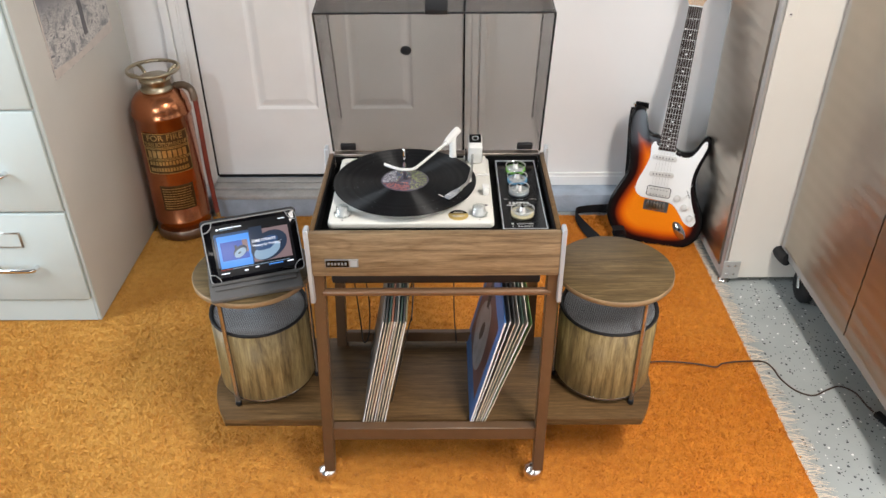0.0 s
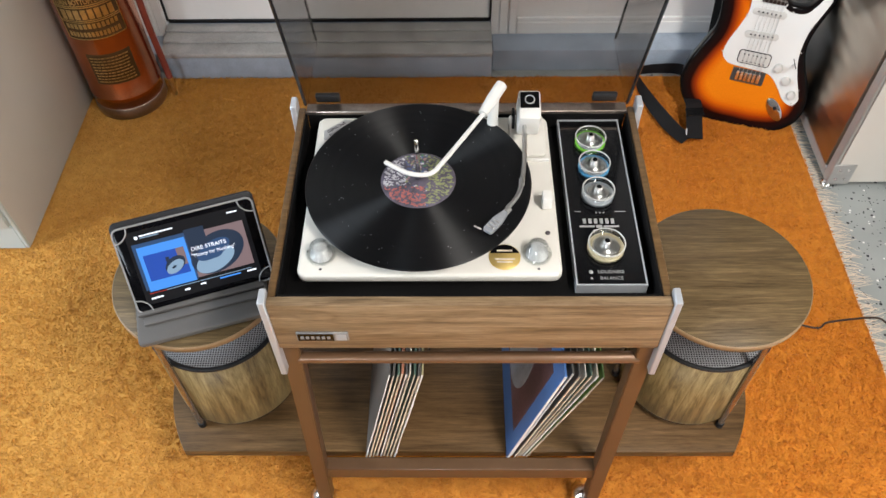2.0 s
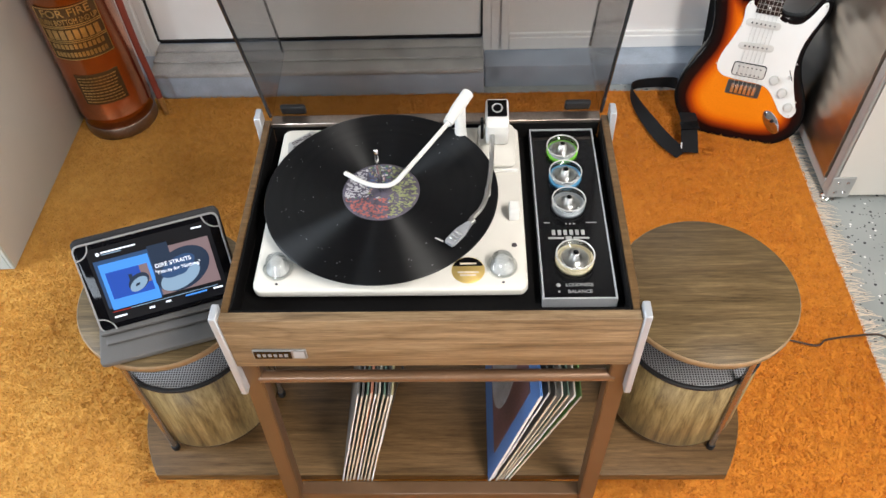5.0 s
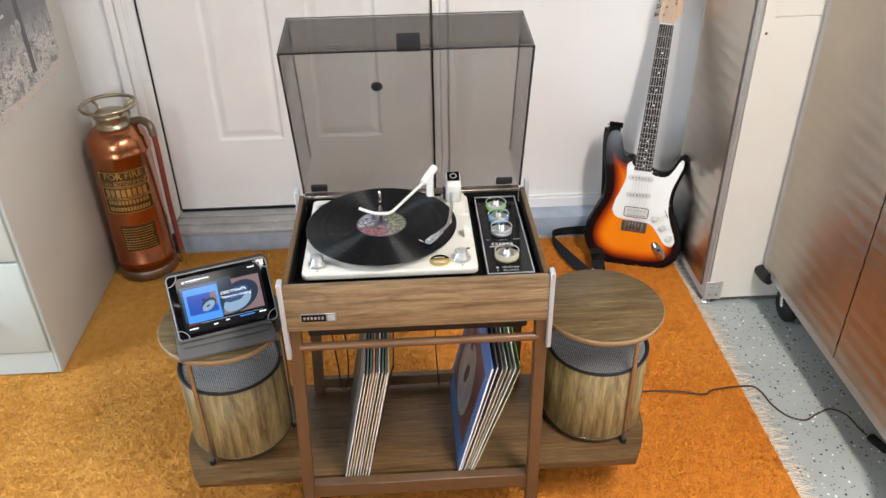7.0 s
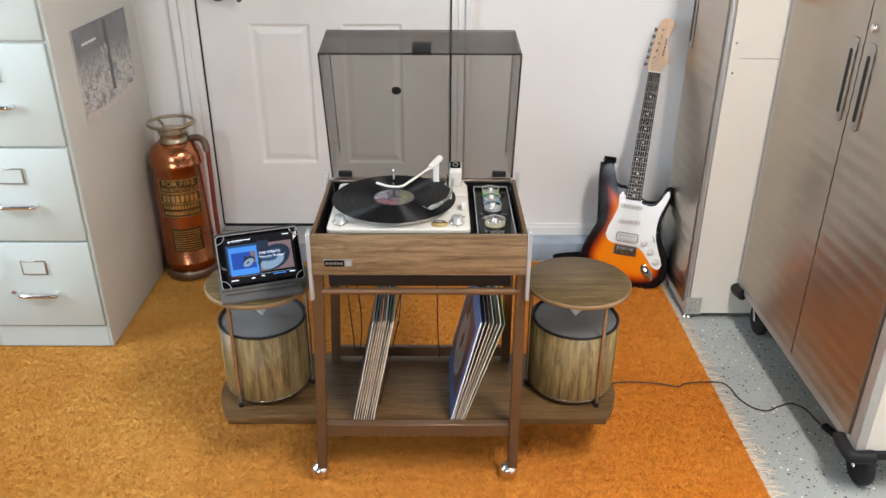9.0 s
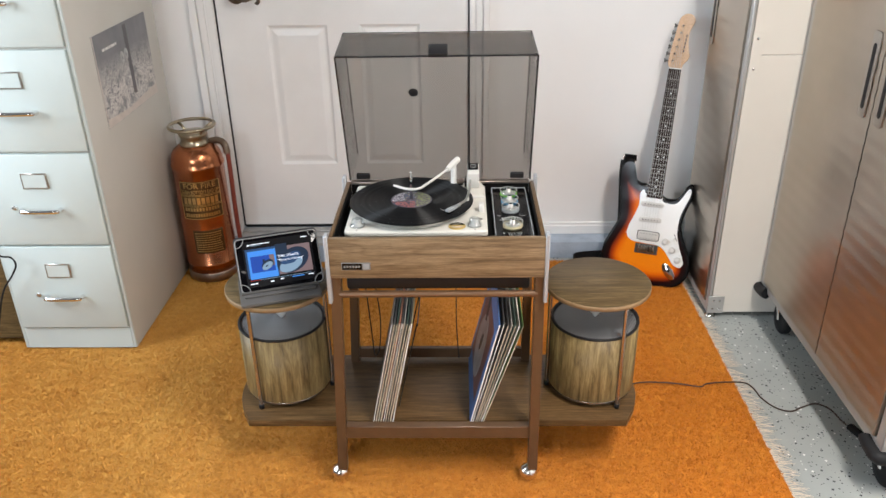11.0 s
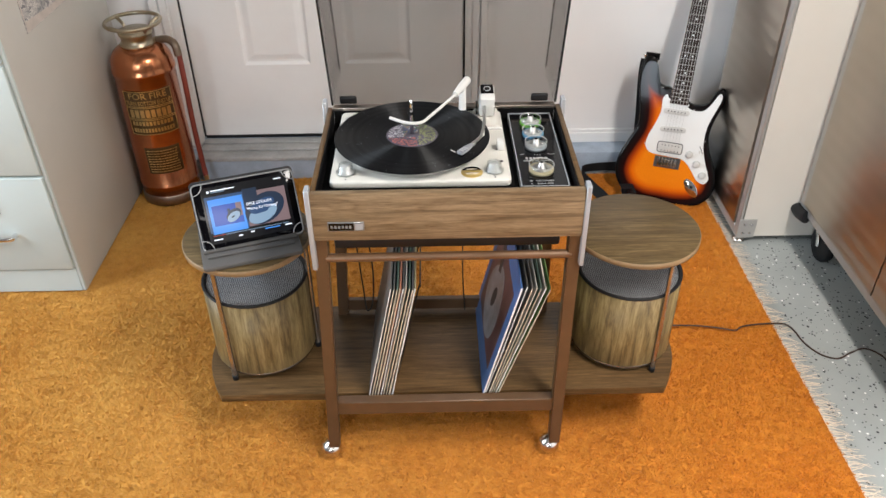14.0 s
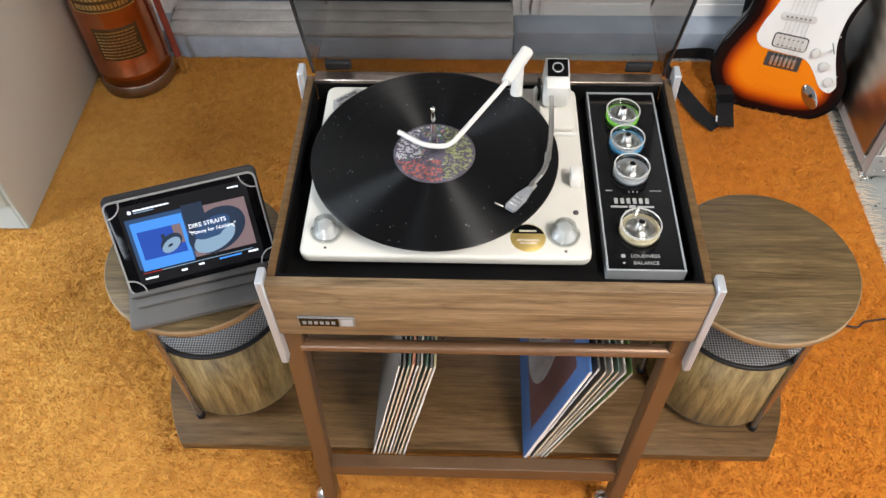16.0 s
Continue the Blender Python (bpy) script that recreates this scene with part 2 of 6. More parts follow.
SMOKE = clear("smoked_acrylic", (0.68, 0.67, 0.66), gloss=0.04)
SMOKED = plain("smoked_edge", (0.016, 0.016, 0.018), 0.2, var=0.1)
ACRYL = clear("clear_acrylic", (0.88, 0.90, 0.90), gloss=0.16)
HEADG = plain("headshell_grey", (0.30, 0.31, 0.325), 0.35, 0.3, var=0.15, scale=60)
FROST = plain("frosted_knob", (0.50, 0.495, 0.48), 0.14, var=0.1, coat=0.6)
GREENP, BLUEP = plain("green_ring", (0.22, 0.62, 0.06), 0.3), plain("blue_ring", (0.1, 0.36, 0.62), 0.3)
CREAMP = plain("cream_dial", (0.62, 0.52, 0.33), 0.4, var=0.1)
GOLD = plain("gold_foil", (0.66, 0.48, 0.16), 0.35, 0.6, var=0.15)
MESHM = mesh_cloth()
RODM = plain("rod_chrome", (0.40, 0.36, 0.32), 0.22, 0.9, var=0.15)
COPPER = plain("old_copper", (0.49, 0.185, 0.085), 0.24, 1.0, var=0.3, scale=9, bump=0.1)
BRASS = plain("old_brass", (0.74, 0.57, 0.27), 0.32, 1.0, var=0.3, scale=25)
BRASSD = plain("plate_ground", (0.11, 0.065, 0.026), 0.5, 0.7, var=0.3, scale=30)
NICKEL = plain("tarnished_brass", (0.42, 0.36, 0.26), 0.3, 1.0, var=0.25, scale=20)
TINNED = plain("worn_tin", (0.36, 0.30, 0.26), 0.35, 1.0, var=0.35, scale=14)
ELBOW = plain("dark_elbow", (0.20, 0.15, 0.11), 0.45, 0.8, var=0.3, scale=20)
PEWTER = plain("dark_pewter", (0.15, 0.125, 0.10), 0.3, 1.0, var=0.3, scale=40)
HOSE = plain("red_hose", (0.20, 0.035, 0.02), 0.55, var=0.2)
CASE = plain("grey_leatherette", (0.095, 0.088, 0.082), 0.6, var=0.1, bump=0.4, fine=500)
SLATE = plain("dark_case_edge", (0.02, 0.02, 0.022), 0.5, var=0.15, spec=0.25)
PAPER = plain("card_edge", (0.60, 0.52, 0.40), 0.7, var=0.3, scale=60)
GUARD = plain("white_pickguard", (0.82, 0.82, 0.80), 0.22, var=0.02)
MAPLE = wood("maple_neck", (0.55, 0.36, 0.23), (0.65, 0.45, 0.30), (0.72, 0.52, 0.36), "z", rough=0.3, lines=0.2)
ROSE = wood("rosewood", (0.013, 0.008, 0.006), (0.03, 0.016, 0.012), (0.052, 0.03, 0.022), "z", rough=0.45, lines=0.3)
BURST = sunburst()
LACQB = plain("black_lacquer", (0.006, 0.005, 0.005), 0.10, var=0.1, spec=0.12)
STRAPM = plain("black_strap", (0.009, 0.009, 0.01), 0.7, var=0.2, bump=0.4, spec=0.2)
CABLEM = plain("brown_cable", (0.05, 0.028, 0.018), 0.45, var=0.1)


def poster_print():
    """Slate-grey print that breaks up into a silvery crowded drawing towards its foot."""
    n = Nodes("poster_print")
    v = n.coords((1, 1, 1))
    sx = n.node("ShaderNodeSeparateXYZ")
    n.link(v, sx.inputs[0])
    low = n.node("ShaderNodeMapRange")
    low.inputs["From Min"].default_value, low.inputs["From Max"].default_value = 0.06, -0.04
    n.link(sx.outputs[2], low.inputs["Value"])
    lines = n.ramp(n.noise(n.coords((1, 34, 60)), 1.6, 5, 0.7, 0.8), [(0.42, (0, 0, 0)), (0.47, (1, 1, 1)), (0.53, (1, 1, 1)), (0.56, (0, 0, 0)), (0.62, (0.9, 0.9, 0.9))])
    clump = n.ramp(n.noise(v, 22, 3), [(0.34, (0.15, 0.15, 0.15)), (0.48, (1, 1, 1))])
    ground = n.ramp(n.noise(v, 9, 4), [(0.3, (0.135, 0.14, 0.155)), (0.7, (0.20, 0.20, 0.215))])
    ink = n.mix(1.0, n.mix(1.0, lines, clump, "MULTIPLY"), low.outputs["Result"], "MULTIPLY")
    n.link(n.mix(ink, ground, (0.68, 0.65, 0.61)), n.b.inputs["Base Color"])
    n.b.inputs["Roughness"].default_value = 0.32
    n.bump(n.noise(v, 14, 3), 0.25, 0.003)
    return n.m


POSTERG = poster_print()
POSTERL = plain("poster_pale", (0.58, 0.52, 0.47), 0.4, var=0.12, scale=30)
INKW, INKD = plain("white_ink", (0.75, 0.74, 0.72), 0.5, var=0.05), plain("dark_ink", (0.06, 0.05, 0.055), 0.5, var=0.2)
SILVERI = plain("silver_ink", (0.42, 0.42, 0.42), 0.4, 0.4, var=0.05)


# ---- building helpers ----
MW = {}


def thing(name, label, category, m=None, group="", kind=""):
    ob = new(name)
    ob.empty_display_size = 0.05
    MW[ob] = m or Matrix()
    ob.matrix_world = MW[ob]
    return tagged(ob, label, category, group, kind)


def link_mesh(name, bm, mat, smooth=None):
    me = bpy.data.meshes.new(name)
    if smooth:
        for f in bm.faces:
            f.smooth = True
        lim = radians(smooth)
        for e in bm.edges:
            if len(e.link_faces) == 2 and e.calc_face_angle(0) > lim:
                e.smooth = False
    bm.to_mesh(me)
    bm.free()
    me.materials.append(mat)
    return new(name, me)


def part(name, bm, mat, parent, label="", smooth=40, local=False):
    """One mesh under a thing or a part; given in world places unless local."""
    if not local:
        bm.transform(MW[parent].inverted())
    ob = link_mesh(name, bm, mat, smooth)
    ob.parent = parent
    MW[ob] = MW[parent]
    return tagged(ob, label)


def solo(name, bm, mat, label="", category="", kind="", smooth=40, group=""):
    return tagged(link_mesh(name, bm, mat, smooth), label, category, group, kind)


def box(x0, x1, y0, y1, z0, z1, bev=0.0, seg=1, bm=None):
    b = bmesh.new()
    bmesh.ops.create_cube(b, size=1, matrix=Matrix.LocRotScale(((x0 + x1) / 2, (y0 + y1) / 2, (z0 + z1) / 2), None, (abs(x1 - x0), abs(y1 - y0), abs(z1 - z0))))
    if bev:
        bmesh.ops.bevel(b, geom=list(b.edges), offset=bev, segments=seg, affect="EDGES", profile=0.5)
    return joined(bm, b)


def joined(a, b):
    if a is None:
        return b
    me = bpy.data.meshes.new("tmp")
    b.to_mesh(me)
    a.from_mesh(me)
    bpy.data.meshes.remove(me)
    b.free()
    return a


def lathe(profile, c=(0, 0, 0), seg=48, bm=None):
    """A turned body; profile of (radius, height) from bottom to top."""
    b = bmesh.new()
    rings = []
    for r, z in profile:
        if r < 1e-6:
            rings.append([b.verts.new((c[0], c[1], c[2] + z))])
        else:
            rings.append([b.verts.new((c[0] + r * math.cos(a), c[1] + r * math.sin(a), c[2] + z)) for a in (2 * math.pi * k / seg for k in range(seg))])
    for p, q in zip(rings, rings[1:]):
        for k in range(seg):
            l = (k + 1) % seg
            if len(p) == 1 and len(q) > 1:
                b.faces.new((p[0], q[l], q[k]))
            elif len(q) == 1 and len(p) > 1:
                b.faces.new((p[k], p[l], q[0]))
            elif len(p) > 1:
                b.faces.new((p[k], p[l], q[l], q[k]))
    if len(rings[0]) > 1:
        b.faces.new(rings[0][::-1])
    if len(rings[-1]) > 1:
        b.faces.new(rings[-1])
    return joined(bm, b)


def disc(r, z0, z1, c=(0, 0, 0), bev=0.001, seg=48, bm=None):
    return lathe([(r - bev, z0), (r, z0 + bev), (r, z1 - bev), (r - bev, z1)], c, seg, bm)


def smooth_line(pts, steps=6, closed=False):
    """Catmull-Rom points through pts."""
    p = [Vector(q) for q in pts]
    n, out = len(p), []
    for i in range(n if closed else n - 1):
        a, b, c, d = (p[(i + k) % n] if closed else p[max(0, min(n - 1, i + k))] for k in (-1, 0, 1, 2))
        for s in range(steps):
            t = s / steps
            out.append(0.5 * ((2 * b) + (c - a) * t + (2 * a - 5 * b + 4 * c - d) * t * t + (3 * b - a - 3 * c + d) * t ** 3))
    return out if closed else out + [p[-1]]


def tube(pts, r, seg=10, bm=None, closed=False, flat=1.0, side=None):
    """A rod or strap swept along points; flat squeezes it along side."""
    b = bmesh.new()
    p = [Vector(q) for q in pts]
    n, rings, ref = len(p), [], Vector(side or (0.13, 0.31, 0.94))
    for i in range(n):
        d = (p[(i + 1) % n] - p[i - 1]) if closed else (p[min(n - 1, i + 1)] - p[max(0, i - 1)])
        d.normalize()
        u = ref - d * ref.dot(d)
        if u.length < 1e-3:
            u = Vector((1, 0, 0)) - d * d.x
        u.normalize()
        if not side:
            ref = u
        w = d.cross(u)
        rad = r[i] if isinstance(r, (list, tuple)) else r
        rings.append([b.verts.new(p[i] + rad * (math.cos(a) * w + flat * math.sin(a) * u)) for a in (2 * math.pi * k / seg for k in range(seg))])
    for i in range(n if closed else n - 1):
        q, s = rings[i], rings[(i + 1) % n]
        for k in range(seg):
            b.faces.new((q[k], q[(k + 1) % seg], s[(k + 1) % seg], s[k]))
    if not closed:
        b.faces.new(rings[0][::-1])
        b.faces.new(rings[-1])
    bmesh.ops.recalc_face_normals(b, faces=b.faces)
    return joined(bm, b)


def prism(outline, z0, z1, bev=0.0, seg=2, bm=None):
    """A flat outline (x, y) given a thickness along z."""
    b = bmesh.new()
    f = b.faces.new([b.verts.new((x, y, z0)) for x, y in outline])
    if f.normal.z < 0 or f.calc_area() and sum(x0 * y1 - x1 * y0 for (x0, y0), (x1, y1) in zip(outline, outline[1:] + outline[:1])) < 0:
        bmesh.ops.reverse_faces(b, faces=[f])
    up = [v for v in bmesh.ops.extrude_face_region(b, geom=[f])["geom"] if isinstance(v, bmesh.types.BMVert)]
    bmesh.ops.translate(b, vec=(0, 0, z1 - z0), verts=up)
    bmesh.ops.recalc_face_normals(b, faces=b.faces)
    if bev:
        rim = [e for e in b.edges if abs(e.verts[0].co.z - e.verts[1].co.z) < 1e-6]
        bmesh.ops.bevel(b, geom=rim, offset=bev, segments=seg, affect="EDGES", profile=0.5)
    return joined(bm, b)


def rounded(x0, x1, y0, y1, r, n=5):
    pts = []
    for cx, cy, a0 in ((x1 - r, y1 - r, 0), (x0 + r, y1 - r, 90), (x0 + r, y0 + r, 180), (x1 - r, y0 + r, 270)):
        for k in range(n + 1):
            a = radians(a0 + 90 * k / n)
            pts.append((cx + r * math.cos(a), cy + r * math.sin(a)))
    return pts


def lettering(text, size, m, mat, parent, name="lettering", depth=0.0003, width=None, local=False):
    """Raised letters lying in m's x-y plane, centred."""
    cu = bpy.data.curves.new(name, "FONT")
    cu.body, cu.size, cu.extrude, cu.align_x, cu.align_y = text, size, depth, "CENTER", "CENTER"
    tmp = bpy.data.objects.new(name, cu)
    me = bpy.data.meshes.new_from_object(tmp)
    bpy.data.objects.remove(tmp)
    bm = bmesh.new()
    bm.from_mesh(me)
    bpy.data.meshes.remove(me)
    if width:
        xs = [v.co.x for v in bm.verts]
        k = width / (max(xs) - min(xs))
        bmesh.ops.scale(bm, vec=(k, 1, 1), verts=bm.verts)
    bm.transform(m)
    return part(name, bm, mat, parent, smooth=None, local=local)


def moved(bm, m):
    bm.transform(m)
    return bm

# ---- the room ----
WY = 2.755          # face of the back wall
RUG = 0.012         # top of the rug's pile
XL, XR, YF, ZC = -2.6, 1.72, -2.6, 2.6

solo("floor", box(XL - 0.1, XR + 0.1, YF - 0.1, WY + 0.15, -0.1, 0.0), FLOORM, "grey epoxy garage floor with black and white flakes", "floor", "structure")
solo("ceiling", box(XL - 0.1, XR + 0.1, YF - 0.1, WY + 0.15, ZC, ZC + 0.1), CEIL, "unseen ceiling, kept dark to cut bounce light", "ceiling", "structure")
b = box(XL - 0.1, -0.93, WY, WY + 0.12, 0, ZC)
box(0.193, XR + 0.1, WY, WY + 0.12, 0, ZC, bm=b)
box(-0.93, 0.193, WY, WY + 0.12, 2.24, ZC, bm=b)
solo("wall_north", b, WALL, "plain off-white painted wall round the door", "wall", "structure")
b = box(XL - 0.12, XL, YF, 0.65, 0, ZC)
box(XL - 0.12, XL, 1.85, WY, 0, ZC, bm=b)
box(XL - 0.12, XL, 0.65, 1.85, 0, 1.0, bm=b)
box(XL - 0.12, XL, 0.65, 1.85, 2.2, ZC, bm=b)
solo("wall_west", b, BACKW, "unseen wall with a window opening, dark to cut bounce light", "wall", "structure")
solo("wall_east", box(XR, XR + 0.1, YF, WY, 0, ZC), WALL, "plain off-white painted wall", "wall", "structure")
b = box(XL - 0.1, -1.60, YF - 0.1, YF, 0, ZC)
box(-0.70, XR + 0.1, YF - 0.1, YF, 0, ZC, bm=b)
box(-1.60, -0.70, YF - 0.1, YF, 0, 1.25, bm=b)
box(-1.60, -0.70, YF - 0.1, YF, 2.25, ZC, bm=b)
solo("wall_south", b, BACKW, "unseen wall with a window opening, dark to limit bounce light", "wall", "structure")

# door, casing, sill, curb and baseboard
door = thing("door_1", "closed white panelled door with raised panels", "door", kind="structure")
DX0, DX1, DZ0, DZ1 = -0.833, 0.112, 0.122, 2.16
cols, rowz = ((-0.650, -0.420), (-0.300, -0.070)), ((0.392, 0.948), (1.13, 1.70), (1.80, 2.05))
b = box(DX0, DX1, WY + 0.022, WY + 0.045, DZ0, DZ1)
xs = [DX0, cols[0][0], cols[0][1], cols[1][0], cols[1][1], DX1]
for x0, x1 in ((xs[0], xs[1]), (xs[2], xs[3]), (xs[4], xs[5])):
    box(x0, x1, WY + 0.004, WY + 0.022, DZ0, DZ1, bm=b)
zs = [DZ0] + [z for r in rowz for z in r] + [DZ1]
for x0, x1 in cols:
    for k in range(0, len(zs), 2):
        box(x0, x1, WY + 0.004, WY + 0.022, zs[k], zs[k + 1], bm=b)
part("slab", b, DOORP, door)
for x0, x1 in cols:
    for z0, z1 in rowz:
        b = bmesh.new()
        ring = lambda q, y: [b.verts.new(p) for p in ((x0 + q, y, z0 + q), (x1 - q, y, z0 + q), (x1 - q, y, z1 - q), (x0 + q, y, z1 - q))]
        rr = [ring(0, WY + 0.004), ring(0.010, WY + 0.011), ring(0.017, WY + 0.0113), ring(0.036, WY + 0.0065), ring(0.040, WY + 0.006)]
        for p, q in zip(rr, rr[1:]):
            for k in range(4):
                b.faces.new((p[k], p[(k + 1) % 4], q[(k + 1) % 4], q[k]))
        b.faces.new(rr[-1])
        bmesh.ops.recalc_face_normals(b, faces=b.faces)
        if sum(f.normal.y for f in b.faces) > 0:
            bmesh.ops.reverse_faces(b, faces=b.faces)
        part("panel", b, DOORP, door, smooth=None)
lever = part("door_lever", moved(lathe([(0.0, 0), (0.033, 0), (0.034, 0.004), (0.030, 0.009), (0.026, 0.010), (0.014, 0.014), (0.011, 0.020), (0.011, 0.040), (0.014, 0.046), (0.012, 0.052), (0, 0.053)], seg=32), pose(-0.752, WY + 0.004, 1.062, 90)), PEWTER, door, "dark pewter lever handle with a scrolled end")
part("grip", tube(smooth_line([(-0.757, WY - 0.042, 1.066), (-0.738, WY - 0.046, 1.058), (-0.712, WY - 0.048, 1.048), (-0.690, WY - 0.048, 1.052), (-0.672, WY - 0.048, 1.058), (-0.660, WY - 0.048, 1.054), (-0.656, WY - 0.048, 1.045), (-0.662, WY - 0.048, 1.038), (-0.668, WY - 0.048, 1.042)], 5), 0.0062, 12), PEWTER, lever)

b = box(-0.838, -0.833, WY - 0.002, WY + 0.02, 0.12, 2.17)
box(0.112, 0.118, WY - 0.004, WY + 0.02, 0.12, 2.17, bm=b)
box(-0.833, 0.112, WY, WY + 0.04, 0.112, 0.1225, bm=b)
solo("weatherstrip", b, RUBBER, "black weatherstrip round the closed door", "weatherstrip", "structure")


def casing(x0, x1, steps):
    b = box(x0, x1, WY - 0.012, WY + 0.1, 0.0, 2.24)
    for a, c, d in steps:
        box(x0 + a, x0 + c, WY - d, WY - 0.0115, 0.09, 2.24, 0.0015, bm=b)
    return b


solo("trim_left", casing(-0.93, -0.838, ((0.002, 0.030, 0.026), (0.034, 0.058, 0.021), (0.066, 0.090, 0.016))), DOORP, "white moulded door casing", "trim", "structure")
solo("trim_right", casing(0.118, 0.193, ((0.002, 0.018, 0.014), (0.024, 0.046, 0.019), (0.052, 0.073, 0.025))), DOORP, "white moulded door casing", "trim", "structure")
b = box(0.194, XR, WY - 0.011, WY, 0.076, 0.128, 0.002)
box(0.194, XR, WY - 0.015, WY - 0.0005, 0.0765, 0.116, 0.002, bm=b)
solo("baseboard_right", b, DOORP, "white wooden baseboard over the concrete curb", "baseboard", "structure")
solo("baseboard_left", box(XL, -0.931, WY - 0.016, WY, 0.076, 0.128, 0.003), DOORP, "white wooden baseboard over the concrete curb", "baseboard", "structure")
b = box(0.122, XR, 2.665, WY + 0.1, 0, 0.076, 0.006, 2)
box(XL, -0.842, 2.665, WY + 0.1, 0, 0.076, 0.006, 2, bm=b)
solo("curb", b, CURB, "low blue-grey painted concrete curb under the wall", "curb", "structure")
sill = thing("door_sill", "weathered grey door sill on a blue-grey step", "door sill", kind="structure")
part("step", box(-0.84, 0.12, 2.635, WY + 0.1, 0, 0.080, 0.005, 2), CURB, sill, "blue-grey concrete step")
part("tread", box(-0.84, 0.12, 2.628, WY - 0.02, 0.0805, 0.098, 0.006, 2), SILL, sill, "scuffed grey metal tread")
b = box(-0.838, 0.118, 2.675, WY - 0.001, 0.0985, 0.106, 0.002)
box(-0.838, 0.118, 2.715, WY - 0.001, 0.1065, 0.112, 0.002, bm=b)
part("saddle", b, SILL, sill, "stepped metal saddle")

# window in the side wall, outside the view
win = thing("window_1", "plain white framed window in the side wall", "window", kind="structure")
b = box(XL - 0.1, XL - 0.05, 0.65, 0.70, 1.0, 2.2)
for y0, y1, z0, z1 in ((1.80, 1.85, 1.0, 2.2), (1.23, 1.27, 1.05, 2.15), (0.7, 1.8, 1.0, 1.05), (0.7, 1.8, 2.15, 2.2)):
    box(XL - 0.1, XL - 0.05, y0, y1, z0, z1, bm=b)
part("window_frame", b, DOORP, win)
win = thing("window_2", "plain white framed window behind the walk", "window", kind="structure")
b = box(-1.60, -1.55, YF - 0.1, YF - 0.05, 1.25, 2.25)
for x0, x1, z0, z1 in ((-0.75, -0.70, 1.25, 2.25), (-1.17, -1.13, 1.30, 2.20), (-1.55, -0.75, 1.25, 1.30), (-1.55, -0.75, 2.20, 2.25)):
    box(x0, x1, YF - 0.1, YF - 0.05, z0, z1, bm=b)
part("window_frame", b, DOORP, win)


def tube_fixture(x, y, a=0.62, c=0.13):
    f = thing("ceiling_light", "white ceiling batten with glowing tubes", "ceiling light", pose(x, y, ZC))
    part("housing", box(x - a, x + a, y - c, y + c, 2.545, ZC, 0.01, 2), WHITEP, f)


tube_fixture(1.02, 0.35, 0.16, 0.62)
tube_fixture(0.2, -1.5)

# ---- orange rug ----
rug = thing("shag_rug", "burnt-orange shag rug with a pale fringed edge", "rug")
RX0, RX1, RY0, RY1 = -2.3, 0.945, -0.9, 2.632
part("backing", box(RX0, RX1, RY0, RY1, 0.001, 0.005), SHAGB, rug)
rng = np.random.default_rng(5)


def tufts(n, x0, x1, y0, y1, h, w, lean):
    """Loose wool blades, each a bent strip of two quads."""
    x, y = rng.uniform(x0, x1, n), rng.uniform(y0, y1, n)
    a, l = rng.uniform(0, 2 * np.pi, n), rng.uniform(0, 2 * np.pi, n)
    # strands lean together in locks a few centimetres across, and stand higher where locks meet
    lie, swell = np.zeros(n), np.zeros(n)
    for _ in range(14):
        k, p, q = rng.normal(0, 200, 2), rng.uniform(0, 6.28), rng.uniform(0, 6.28)
        lie += np.sin(k[0] * x + k[1] * y + p)
        swell += np.sin(0.6 * (k[0] * x - k[1] * y) + q)
    dx, dy = lean * (0.7 * np.cos(l) + np.cos(lie)), lean * (0.7 * np.sin(l) + np.sin(lie))
    hh, ww = h * rng.uniform(0.6, 1.1, n) * (1 + 0.06 * swell), w * rng.uniform(0.6, 1.2, n)
    hh = np.clip(hh, 0.003, 0.019)
    cx, cy = ww * np.cos(a), ww * np.sin(a)
    v = np.empty((n, 6, 3))
    for k, (t, s, z) in enumerate(((0, 1, 0), (0.45, 1, 0.62), (1.0, 0.35, 1.0))):
        for j, sg in enumerate((-1, 1)):
            v[:, 2 * k + j, 0] = x + dx * t * t + sg * s * cx
            v[:, 2 * k + j, 1] = y + dy * t * t + sg * s * cy
            v[:, 2 * k + j, 2] = 0.004 + hh * z
    base = np.arange(n)[:, None] * 6
    q = np.concatenate([base + np.array([[0, 1, 3, 2]]), base + np.array([[2, 3, 5, 4]])], 1).reshape(-1, 4)
    me = bpy.data.meshes.new("pile")
    me.vertices.add(n * 6)
    me.vertices.foreach_set("co", v.reshape(-1))
    me.loops.add(q.size)
    me.loops.foreach_set("vertex_index", q.reshape(-1).astype(np.int32))
    me.polygons.add(len(q))
    me.polygons.foreach_set("loop_start", np.arange(0, q.size, 4, dtype=np.int32))
    me.update(calc_edges=True)
    return me


